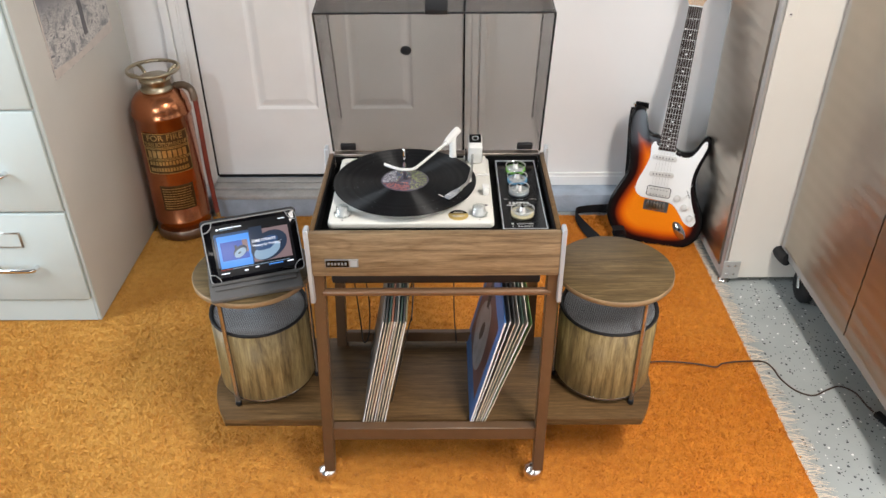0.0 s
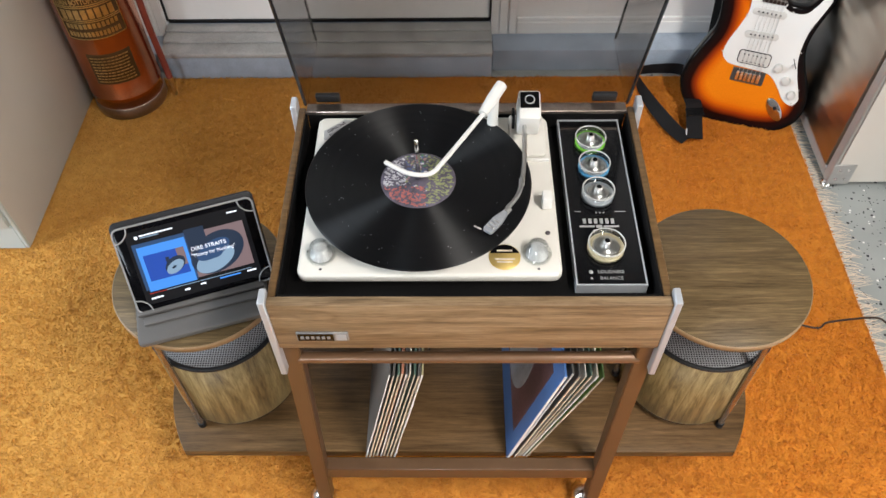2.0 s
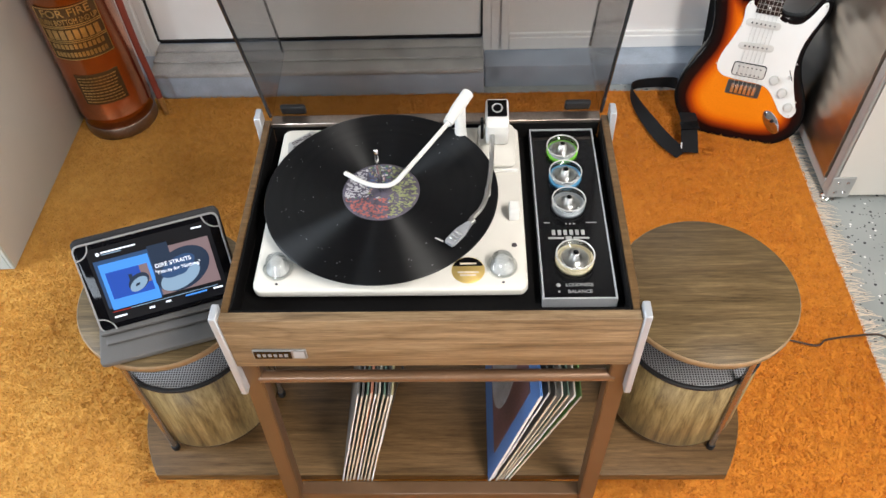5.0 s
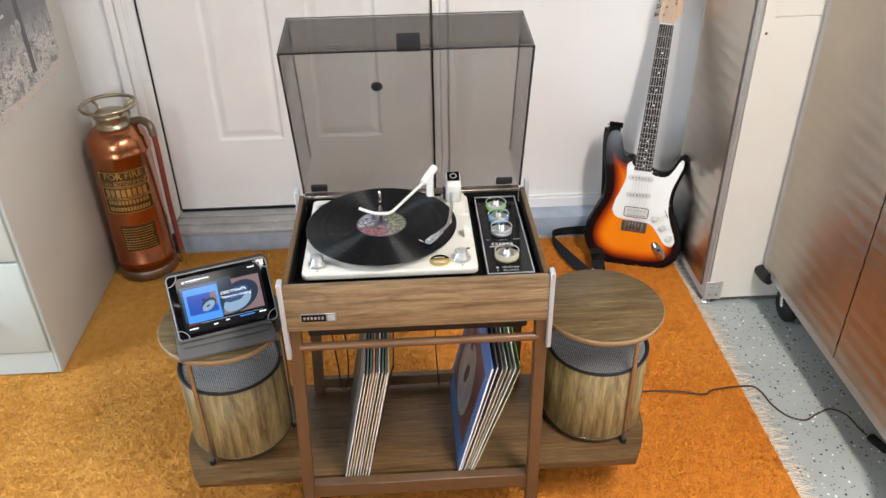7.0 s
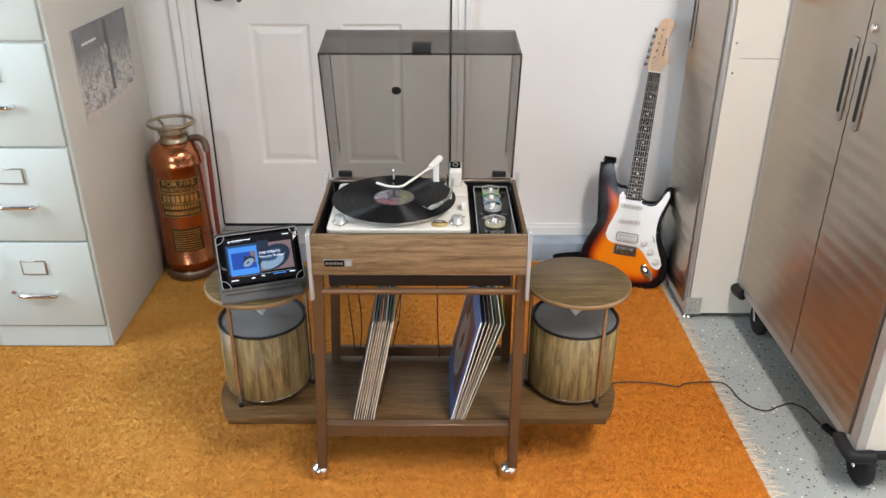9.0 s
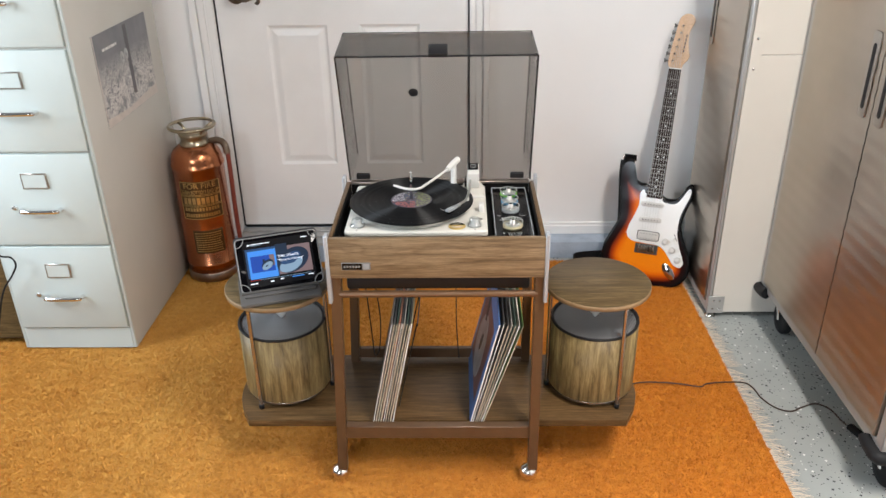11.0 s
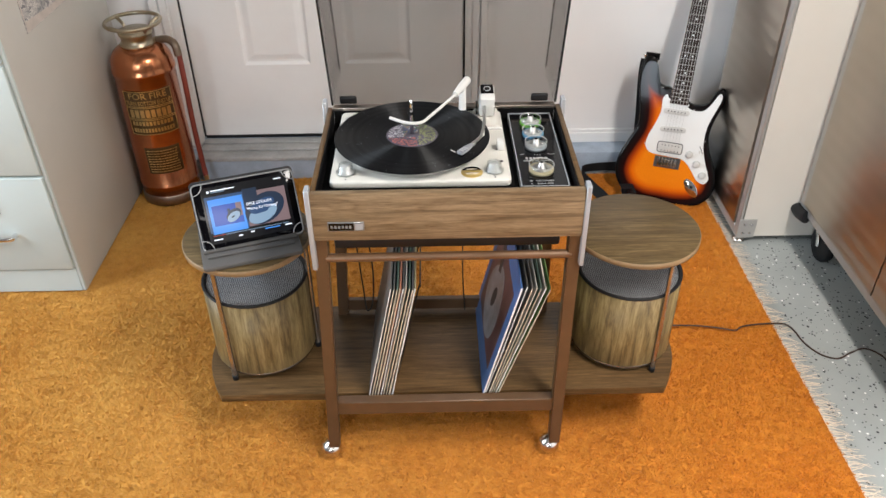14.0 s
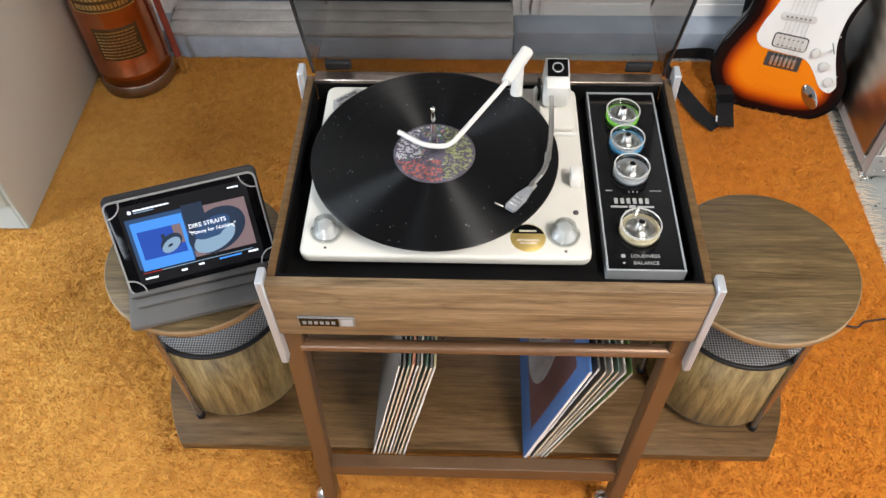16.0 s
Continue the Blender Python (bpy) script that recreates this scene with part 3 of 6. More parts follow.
for n, y0, y1, w in ((560000, 1.15, RY1, 0.0010), (90000, RY0, 1.15, 0.0034)):
    me = tufts(n, -1.75 if y0 > 1 else RX0, RX1, y0, y1, 0.0066, w, 0.0034)
    me.materials.append(SHAG)
    pile = new("wool_pile", me)
    pile.parent = rug
    tagged(pile, "matted burnt-orange wool pile", kind="stuff")
me = tufts(30000, RX0, -1.75, 1.15, RY1, 0.0066, 0.0034, 0.0034)
me.materials.append(SHAG)
pile = new("wool_pile", me)
pile.parent = rug
tagged(pile, "matted burnt-orange wool pile", kind="stuff")
b = bmesh.new()
rnd = random.Random(3)
yy = 0.95
while yy < RY1 - 0.01:
    L, s, w = rnd.uniform(0.018, 0.056), rnd.uniform(-0.022, 0.022), rnd.uniform(0.0007, 0.0015)
    p = [b.verts.new(q) for q in ((RX1 - 0.004, yy - w, 0.008), (RX1 - 0.004, yy + w, 0.008), (RX1 + L * 0.5, yy + s * 0.4 + w, 0.007), (RX1 + L * 0.5, yy + s * 0.4 - w, 0.007), (RX1 + L, yy + s + w * 0.5, 0.002), (RX1 + L, yy + s - w * 0.5, 0.002))]
    b.faces.new(p[:4])
    b.faces.new((p[3], p[2], p[4], p[5]))
    yy += rnd.uniform(0.0016, 0.005)
fr = part("fringe", b, FRINGE, rug, "frayed pale wool fringe", smooth=None)
tagged(fr, kind="stuff")

# ---- filing cabinet ----
FX0, FX1, FY0, FY1, FH = -1.425, -1.036, 1.99, 2.672, 1.36
fc = thing("filing_cabinet", "pale grey steel filing cabinet with four drawers", "filing cabinet", pose((FX0 + FX1) / 2, 2.33, RUG))
part("body", box(FX0, FX1, FY0 + 0.006, FY1, RUG, FH, 0.004, 2), FILES, fc, "enamelled steel case, warm side light put into its beige-grey")
b = box(FX0 + 0.001, FX0 + 0.012, FY0, FY0 + 0.008, RUG, FH - 0.002, 0.002)
box(FX1 - 0.012, FX1 - 0.001, FY0, FY0 + 0.008, RUG, FH - 0.002, 0.002, bm=b)
box(FX0 + 0.012, FX1 - 0.012, FY0, FY0 + 0.008, RUG, 0.092, 0.001, bm=b)
box(FX0 + 0.012, FX1 - 0.012, FY0, FY0 + 0.008, 1.345, FH - 0.002, 0.001, bm=b)
part("front_frame", b, FILEP, fc, "pale green-grey front frame")
for k in range(4):
    z0 = 0.097 + 0.3145 * k
    z1 = z0 + 0.3065
    dr = part("drawer", box(FX0 + 0.014, FX1 - 0.014, FY0 - 0.008, FY0 + 0.02, z0, z1, 0.004, 2), FILEP, fc)
    cx = -1.236
    b = box(cx - 0.041, cx + 0.041, FY0 - 0.0125, FY0 - 0.008, z1 - 0.111, z1 - 0.060, 0.0015)
    hole = box(cx - 0.036, cx + 0.036, FY0 - 0.0135, FY0 - 0.0128, z1 - 0.1065, z1 - 0.0645)
    part("label_holder", b, PULLM, dr, "steel label holder")
    part("label_card", hole, FILEP, dr, "blank pale card")
    zc = z0 + 0.124
    b = tube(smooth_line([(cx - 0.060, FY0 - 0.008, zc), (cx - 0.058, FY0 - 0.026, zc + 0.001), (cx - 0.045, FY0 - 0.033, zc + 0.002), (cx, FY0 - 0.034, zc + 0.002), (cx + 0.045, FY0 - 0.033, zc + 0.002), (cx + 0.058, FY0 - 0.026, zc + 0.001), (cx + 0.060, FY0 - 0.008, zc)], 4), 0.0075, 10, flat=1.0)
    part("handle", b, CHROME, dr, "chrome bow handle")
    lk = disc(0.0075, 0, 0.004, seg=20)
    part("lock", moved(lk, pose(cx - 0.087, FY0 - 0.008, zc + 0.006, 90)), STEEL, dr, "small round thumb latch")

poster = thing("poster", "grey photographic poster taped to the cabinet side", "poster", pose(FX1, 2.35, 0.9))
PX = FX1 + 0.0015
part("sheet", box(FX1 + 0.0003, PX, 2.125, 2.572, 0.749, 1.038), POSTERG, poster)
b = bmesh.new()
b.faces.new([b.verts.new(p) for p in ((PX + 0.0004, 2.127, 0.7505), (PX + 0.0004, 2.570, 0.7505), (PX + 0.0004, 2.570, 0.785), (PX + 0.0004, 2.30, 0.768), (PX + 0.0004, 2.127, 0.778))])
part("pale_margin", b, POSTERL, poster, "pale paper margin", smooth=None)
part("pale_margin", box(PX, PX + 0.0005, 2.1255, 2.131, 0.778, 1.037), POSTERL, poster)
part("dark_stripe", box(PX + 0.0004, PX + 0.0008, 2.366, 2.392, 0.80, 1.03), plain("poster_dark", (0.085, 0.08, 0.09), 0.35, var=0.3, scale=20), poster, "dark upright stripe")
bl = None
for y, w in ((2.185, 0.018), (2.208, 0.026), (2.238, 0.012), (2.254, 0.028), (2.286, 0.010)):
    bl = box(PX + 0.0004, PX + 0.0008, y, y + w, 0.981, 0.989, bm=bl)
tagged(part("caption_bar", bl, INKW, poster), kind="stuff")
for y, z in ((2.322, 0.934), (2.356, 0.938)):
    d = part("pale_round", moved(disc(0.016, 0, 0.0004, bev=0.0001, seg=28), pose(PX + 0.0008, y, z, 0, 90, 0) @ Matrix.Diagonal((1.25, 1, 1, 1))), SILVERI, poster, "pale printed round")
    part("dark_wedge", moved(prism([(-0.004, -0.001), (0.004, -0.006), (0.008, 0.006), (-0.002, 0.006)], 0, 0.0003), pose(PX + 0.0013, y, z, 0, 90, 0)), POSTERG, d)
for y, z, q in ((2.155, 0.905, 0.018), (2.185, 0.908, 0.018), (2.53, 0.885, 0.022), (2.50, 0.89, 0.015)):
    part("pale_ring", moved(tube([(q * 1.3 * math.cos(a), q * math.sin(a), 0) for a in (2 * math.pi * k / 28 for k in range(28))], 0.0012, 5, closed=True), pose(PX + 0.0006, y, z, 0, 90, 0)), SILVERI, poster, smooth=None)

# ---- steel cabinets ----


def steel_foot(x, y, parent):
    part("levelling_foot", lathe([(0.020, 0), (0.021, 0.004), (0.012, 0.009), (0.007, 0.012), (0.007, 0.03)], (x, y, 0), 24), CHROME, parent, "chrome levelling foot")


def slot_handle(y, z0, z1, x, parent):
    """A recessed pull: a steel plate with a dark slot."""
    o = [(q, p) for p, q in rounded(z0, z1, y - 0.021, y + 0.021, 0.012)]
    plate = moved(prism([(a, c) for a, c in o], 0, 0.003, 0.0008), Matrix(((0, 0, -1, x), (1, 0, 0, 0), (0, 1, 0, 0), (0, 0, 0, 1))))
    h = part("handle", plate, PULLM, parent, "steel pull plate with a dark slot")
    o = rounded(y - 0.0075, y + 0.0075, z0 + 0.022, z1 - 0.03, 0.007)
    part("slot", moved(prism(o, 0, 0.0012), Matrix(((0, 0, -1, x - 0.003), (1, 0, 0, 0), (0, 1, 0, 0), (0, 0, 0, 1)))), RUBBER, h)


def ribbed_door(x0, x1, y0, y1, z0, z1, pitch=0.046, deep=0.0005):
    """A door leaf whose face is pressed into shallow level ribs."""
    b, n = bmesh.new(), int((z1 - z0) / pitch * 8)
    rows = []
    for k in range(n + 1):
        z = z0 + (z1 - z0) * k / n
        x = x0 + (deep * (1 - math.cos(2 * math.pi * (z - z0) / pitch)) if 0 < k < n else 0.0015)
        rows.append([b.verts.new((x, y, z)) for y in (y0, y1)])
    back = [[b.verts.new((x1, y, z)) for y in (y0, y1)] for z in (z0, z1)]
    for p, q in zip(rows, rows[1:]):
        b.faces.new((p[0], q[0], q[1], p[1]))
    for s in (0, 1):
        b.faces.new([p[s] for p in rows] + [back[1][s], back[0][s]])
    b.faces.new((back[0][0], back[0][1], back[1][1], back[1][0]))
    b.faces.new((rows[0][0], rows[0][1], back[0][1], back[0][0]))
    b.faces.new((rows[-1][0], rows[-1][1], back[1][1], back[1][0]))
    bmesh.ops.recalc_face_normals(b, faces=b.faces)
    return b


AX, AY0, AY1, AT = 0.965, 2.19, 2.585, 1.84
ca = thing("steel_cabinet", "tall cabinet with embossed steel door and beige sides", "cabinet", pose(1.2, 2.39, 0))
part("body", box(AX + 0.012, 1.56, AY0 + 0.004, AY1, 0.022, AT, 0.003), CABP, ca, "beige enamelled side panel")
part("side_panel", box(AX + 0.0125, 1.55, AY0 + 0.0005, AY0 + 0.0038, 0.948, AT - 0.002, 0.001), CABP, ca)
part("side_panel", box(AX + 0.0125, 1.55, AY0 + 0.0005, AY0 + 0.0038, 0.024, 0.945, 0.001), CABP, ca)
b = box(AX, AX + 0.0115, AY0, AY0 + 0.028, 0.022, AT, 0.003)
box(AX, AX + 0.03, AY1 - 0.028, AY1, 0.022, AT, 0.003, bm=b)
box(AX, AX + 0.03, AY0 + 0.028, AY1 - 0.028, 0.022, 0.055, 0.002, bm=b)
part("frame", b, GREYF, ca, "grey metal corner frame")
da = part("door", ribbed_door(AX - 0.006, AX + 0.02, AY0 + 0.03, AY1 - 0.03, 0.058, AT - 0.02), EMBOSS, ca, "embossed stainless door")
slot_handle(2.535, 0.91, 1.14, AX - 0.006, da)
for z in (0.022, 0.885):
    h = 0.068 if z < 0.5 else 0.13
    br = part("corner_bracket", box(AX + (0.0 if z < 0.5 else 0.013), AX + 0.056 if z < 0.5 else AX + 0.045, AY0 - 0.004 if z < 0.5 else AY0 - 0.0012, AY0 + 0.0004, z, z + h, 0.001), GREYF if z < 0.5 else CABP, ca, "riveted steel bracket")
    for dz in (0.018, h - 0.018):
        for dx in ((0.018, 0.040) if z < 0.5 else (0.022,)):
            part("rivet", moved(lathe([(0.0045, 0), (0.004, 0.0015), (0.0, 0.003)], seg=14), pose(AX + dx + (0 if z < 0.5 else 0.006), AY0 - 0.004 if z < 0.5 else AY0 - 0.0012, z + dz, 90)), CHROME, br)
for x, y in ((AX + 0.02, AY0 + 0.02), (AX + 0.02, AY1 - 0.03), (1.52, AY0 + 0.03), (1.52, AY1 - 0.03)):
    steel_foot(x, y, ca)

pb = thing("perforated_board", "light brown perforated board fixed to the white cabinet side", "board", pose(1.041, AY0 - 0.006, 1.13))
part("sheet", box(0.987, 1.096, AY0 - 0.0062, AY0 - 0.0005, 1.130, 1.255, 0.002), plain("tan_hardboard", (0.58, 0.33, 0.17), 0.55, var=0.12, scale=30, bump=0.2), pb)
b = None
for i in range(5):
    for j in range(5):
        h = lathe([(0.0022, 0), (0.0018, 0.0004), (0.0, 0.0004)], seg=10)
        b = joined(b, moved(h, pose(0.999 + i * 0.0213, AY0 - 0.0062, 1.146 + j * 0.024, 90)))
tagged(part("peg_hole", b, RUBBER, pb), kind="stuff")

BX, BY0, BY1, BZ, BT = 1.14, 1.305, 2.188, 0.135, 1.86
cb = thing("steel_cabinet", "wheeled cabinet with two embossed stainless doors", "cabinet", pose(1.37, 1.74, 0))
part("body", box(BX + 0.014, 1.60, BY0 + 0.003, BY1 - 0.003, BZ + 0.004, BT, 0.003), CABP, cb, "white enamelled case")
b = box(BX, BX + 0.03, BY0, BY0 + 0.034, BZ, BT, 0.003)
box(BX, BX + 0.03, BY1 - 0.034, BY1, BZ, BT, 0.003, bm=b)
box(BX, BX + 0.03, BY0 + 0.034, BY1 - 0.034, BZ, BZ + 0.028, 0.002, bm=b)
part("frame", b, GREYF, cb, "grey metal frame")
SEAM = 1.708
for y0, y1, yh in ((SEAM + 0.0025, BY1 - 0.037, 1.756), (BY0 + 0.037, SEAM - 0.0025, 1.665)):
    d = part("door", ribbed_door(BX - 0.008, BX + 0.02, y0, y1, BZ + 0.032, BT - 0.02), EMBOSS, cb, "embossed stainless door")
    slot_handle(yh, 0.884, 1.104, BX - 0.008, d)
    if y0 < 1.5:
        part("lock", moved(lathe([(0.011, 0), (0.011, 0.006), (0.008, 0.008), (0.0, 0.008)], seg=24), pose(BX - 0.008, 1.673, 1.139, 0, -90, 0)), CHROME, d, "round key lock")
part("base_rail", box(BX + 0.002, 1.6, BY0 - 0.002, BY0 + 0.02, BZ - 0.022, BZ + 0.003, 0.002), RUBBER, cb, "black base rail")
for y in (BY0 + 0.004, BY1 - 0.004):
    s = 1 if y < 1.5 else -1
    part("corner_bumper", tube(smooth_line([(BX - 0.004, y + s * 0.062, BZ + 0.004), (BX - 0.006, y + s * 0.055, BZ + 0.002), (BX - 0.007, y + s * 0.03, BZ - 0.002), (BX - 0.006, y - s * 0.002, BZ - 0.004), (BX + 0.008, y - s * 0.010, BZ - 0.006), (BX + 0.05, y - s * 0.010, BZ - 0.006)], 4), 0.0185, 14), RUBBER, cb, "black rubber corner bumper")
for x, y in ((BX + 0.06, BY0 + 0.06), (BX + 0.06, BY1 - 0.08), (1.54, BY0 + 0.06), (1.54, BY1 - 0.08)):
    c = part("caster", box(x - 0.028, x + 0.028, y - 0.03, y + 0.03, BZ - 0.022, BZ - 0.004, 0.002), CHROME, cb, "chrome caster with black wheel")
    part("wheel", moved(lathe([(0.03, -0.014), (0.052, -0.013), (0.056, -0.007), (0.056, 0.007), (0.052, 0.013), (0.03, 0.014)], seg=32), pose(x, y - 0.012, 0.0565, 0, 90, 0)), RUBBER, c)
    for s in (-1, 1):
        part("fork", tube([(x + s * 0.02, y + 0.01, BZ - 0.02), (x + s * 0.019, y - 0.012, 0.05)], [0.012, 0.008], 8, flat=0.3, side=(1, 0, 0)), CHROME, c)

# ---- record player cart ----
cart = thing("record_player_cart", "walnut record player cart with smoked lid on casters", "record player", pose(0.0265, 1.52, RUG))
CX, X0, X1, Y0, Y1, Z0, Z1 = 0.0265, -0.222, 0.275, 1.336, 1.690, 0.637, 0.738
part("front_board", box(X0, X1, Y0, Y0 + 0.014, Z0, Z1, 0.0015, 2), WALNUT, cart, "walnut veneer front")
part("back_board", box(X0 + 0.0135, X1 - 0.0135, Y1 - 0.012, Y1, Z0, Z1 - 0.004), BLACKP, cart, "black back board")
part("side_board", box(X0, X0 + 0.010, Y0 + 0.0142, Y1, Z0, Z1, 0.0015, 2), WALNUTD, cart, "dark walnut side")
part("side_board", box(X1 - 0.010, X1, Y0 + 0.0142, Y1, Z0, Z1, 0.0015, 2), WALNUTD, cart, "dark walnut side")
for x in (X0 + 0.0102, X1 - 0.0132):
    part("inner_lining", box(x, x + 0.003, Y0 + 0.0142, Y1 - 0.0122, 0.7062, Z1 - 0.001), BLACKP, cart, "black inner lining")
part("inner_lining", box(X0 + 0.0135, X1 - 0.0135, Y0 + 0.0112 + 0.0032, Y0 + 0.0174, 0.7062, Z1 - 0.001), BLACKP, cart, "black inner lining")
part("deck_board", box(X0 + 0.0132, X1 - 0.0132, Y0 + 0.0142, Y1 - 0.0122, 0.690, 0.706), BLACKP, cart, "matt black inner deck")
part("underpan", box(-0.196, 0.248, 1.40, 1.66, 0.571, Z0 - 0.0005, 0.006, 2), SLATE, cart, "black amplifier pan under the case")
part("hinge_strip", box(X0 + 0.012, X1 - 0.012, Y1 - 0.013, Y1 + 0.006, Z1 - 0.0035, Z1 + 0.003, 0.001), TINNED, cart, "aluminium hinge strip")

badge = part("badge", box(-0.194, -0.127, Y0 - 0.003, Y0, 0.660, 0.679, 0.0008), plain("badge_frame", (0.22, 0.22, 0.22), 0.35, 0.4), cart, "framed black maker's badge")
part("badge_field", box(-0.192, -0.146, Y0 - 0.0036, Y0 - 0.003, 0.6618, 0.6772), BLACKG, badge)
b = None
for k in range(6):
    x = -0.1885 + k * 0.0068
    b = box(x, x + 0.0042, Y0 - 0.0042, Y0 - 0.0036, 0.6665, 0.6725, bm=b)
part("badge_bars", b, plain("badge_grey", (0.2, 0.2, 0.2), 0.4, var=0.1), badge)
part("badge_emblem", box(-0.1435, -0.1295, Y0 - 0.0036, Y0 - 0.003, 0.6625, 0.6765, 0.0003), plain("emblem_grey", (0.33, 0.34, 0.35), 0.5), badge)

# side straps, legs, rails, casters
for x, s in ((X0, -1), (X1, 1)):
    for y in (Y0 - 0.003, Y1 - 0.02):
        part("corner_strap", box(min(x, x + s * 0.009), max(x, x + s * 0.009), y, y + 0.024, 0.570, 0.746 if y < 1.5 else 0.757, 0.0015), ALU, cart, "bright aluminium corner strap")
LEGS = (((-0.212, 1.358), (-0.238, 1.360)), ((0.2665, 1.358), (0.2685, 1.360)), ((-0.212, 1.672), (-0.238, 1.672)), ((0.2665, 1.672), (0.2685, 1.672)))
for (xt, yt), (xb, yb) in LEGS:
    b = bmesh.new()
    w = 0.0125
    lo = [b.verts.new((xb + a * w, yb + c * w, 0.045)) for a, c in ((-1, -1), (1, -1), (1, 1), (-1, 1))]
    hi = [b.verts.new((xt + a * w, yt + c * w, Z0 - 0.0006)) for a, c in ((-1, -1), (1, -1), (1, 1), (-1, 1))]
    for k in range(4):
        b.faces.new((lo[k], lo[(k + 1) % 4], hi[(k + 1) % 4], hi[k]))
    b.faces.new(lo[::-1])
    b.faces.new(hi)
    bmesh.ops.bevel(b, geom=list(b.edges), offset=0.0018, segments=2, affect="EDGES")
    part("leg", b, LEGM, cart, "bronze enamelled square leg")
    cs = part("caster", lathe([(0.0, 0.0), (0.011, 0.0015), (0.0195, 0.007), (0.0240, 0.017), (0.0240, 0.028), (0.019, 0.037), (0.010, 0.042), (0.007, 0.045)], (xb - 0.009, yb + 0.004, RUG - 0.006), 28), BALLM, cart, "chrome ball caster")
b = tube([(-0.206, 1.352, 0.586), (0.262, 1.352, 0.586)], 0.0085, 14)
part("towel_bar", b, COPPERB, cart, "copper-coloured front bar")
part("front_rail", box(-0.222, 0.2585, 1.352, 1.376, 0.150, 0.188, 0.002), LEGM, cart, "bronze front rail")
part("back_rail", box(-0.222, 0.2585, 1.664, 1.68, 0.190, 0.222, 0.002), LEGM, cart)
end = [(0.048 * (1 - (c / 0.1525) ** 2), c) for c in (0.1525 - 0.1525 * k / 8 for k in range(17))]
out = [(0.515 + a, 1.5425 - c) for a, c in end] + [(-0.485 - a, 1.5425 + c) for a, c in end]
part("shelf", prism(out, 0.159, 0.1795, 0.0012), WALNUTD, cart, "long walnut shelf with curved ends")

# changer deck
ZD = 0.7335
part("plate_seat", box(-0.18, 0.135, 1.395, 1.665, 0.7062, 0.7184), BLACKP, cart, "black recessed plate seat")
dk = part("changer_plate", prism(rounded(-0.191, 0.1455, 1.384, 1.690 - 0.016, 0.012), 0.7185, ZD, 0.004, 3), IVORY, cart, "ivory enamelled changer plate")
part("platter", disc(0.134, ZD, 0.7510, (-0.0395, 1.529, 0), 0.003, 64), STEEL, dk)
part("spindle", lathe([(0.0036, 0.7560), (0.0036, 0.8120), (0.0026, 0.8200), (0.0026, 0.8270), (0.0, 0.8290)], (-0.0395, 1.529, 0), 14), CHROME, dk, "tall chrome spindle")
o = [(-0.0285, -0.006), (-0.020, -0.0095), (0.018, -0.0095), (0.0285, -0.002), (0.020, 0.0095), (-0.018, 0.0095)]
pl = part("diamond_badge", moved(prism(o, 0, 0.0012, 0.0003), pose(-0.161, 1.648, ZD, 0, 0, 40)), SILVERI, dk, "pale metal badge")
lettering("GENUINE", 0.0075, pose(-0.163, 1.651, ZD + 0.0014, 0, 0, 40), INKD, pl)
lettering("DIAMOND", 0.0075, pose(-0.1575, 1.6445, ZD + 0.0014, 0, 0, 40), INKD, pl)
for x in (-0.162, 0.1145):
    k = part("deck_knob", lathe([(0.0185, 0.0), (0.0185, 0.004), (0.014, 0.006), (0.0125, 0.018), (0.0105, 0.019), (0, 0.019)], (x, 1.418, ZD), 32), ACRYL, dk, "clear acrylic knob over a grey core")
    part("knob_core", lathe([(0.015, 0.0005), (0.0145, 0.0035), (0.0095, 0.005), (0.0085, 0.015), (0.0078, 0.0155), (0, 0.0155)], (x, 1.418, ZD), 24), FROST, k)
    part("mark", disc(0.0018, 0, 0.0006, (x + 0.001, 1.394, ZD), 0.0002, 12), INKD, dk)
st = part("sticker", disc(0.0205, 0, 0.0006, (0.073, 1.413, ZD), 0.0002, 40), GOLD, dk, "gold round sticker with a black cap")
arc = [(0.0195 * math.cos(radians(a)), 0.0195 * math.sin(radians(a))) for a in range(18, 163, 9)]
part("sticker_cap", moved(prism(arc, 0, 0.0004), pose(0.073, 1.413, ZD + 0.0006)), BLACKG, st)
b = None
for z, w in ((0.0095, 0.010), (-0.004, 0.013), (-0.0085, 0.010)):
    b = box(0.073 - w, 0.073 + w, 1.413 + z - 0.0012, 1.413 + z + 0.0012, ZD + 0.001, ZD + 0.0014, bm=b)
part("sticker_bars", b, PAPER, st)
# tone arm and changer mechanism
part("arm_housing", prism(rounded(0.088, 0.139, 1.588, 1.672, 0.008), ZD, 0.7405, 0.003, 2), IVORY, dk)
part("arm_ledge", box(0.094, 0.142, 1.580, 1.584, ZD, 0.7395, 0.001), WHITEP, dk)
hd = part("arm_pivot_block", moved(box(-0.0155, 0.0155, -0.026, 0.020, -0.024, 0.0245, 0.004, 2), pose(0.114, 1.643, 0.7720, 18)), WHITEP, dk, "white pivot block")
part("pivot_cap", moved(box(-0.013, 0.013, -0.012, 0.013, 0.0, 0.0012), pose(0.114, 1.637, 0.7975, 18)), BLACKG, hd, "dark square emblem")
part("pivot_ring", moved(tube([(0.0065 * math.cos(a), 0.0065 * math.sin(a), 0) for a in (2 * math.pi * k / 24 for k in range(24))], 0.0009, 6, closed=True), pose(0.114, 1.637, 0.7992, 18)), SILVERI, hd)
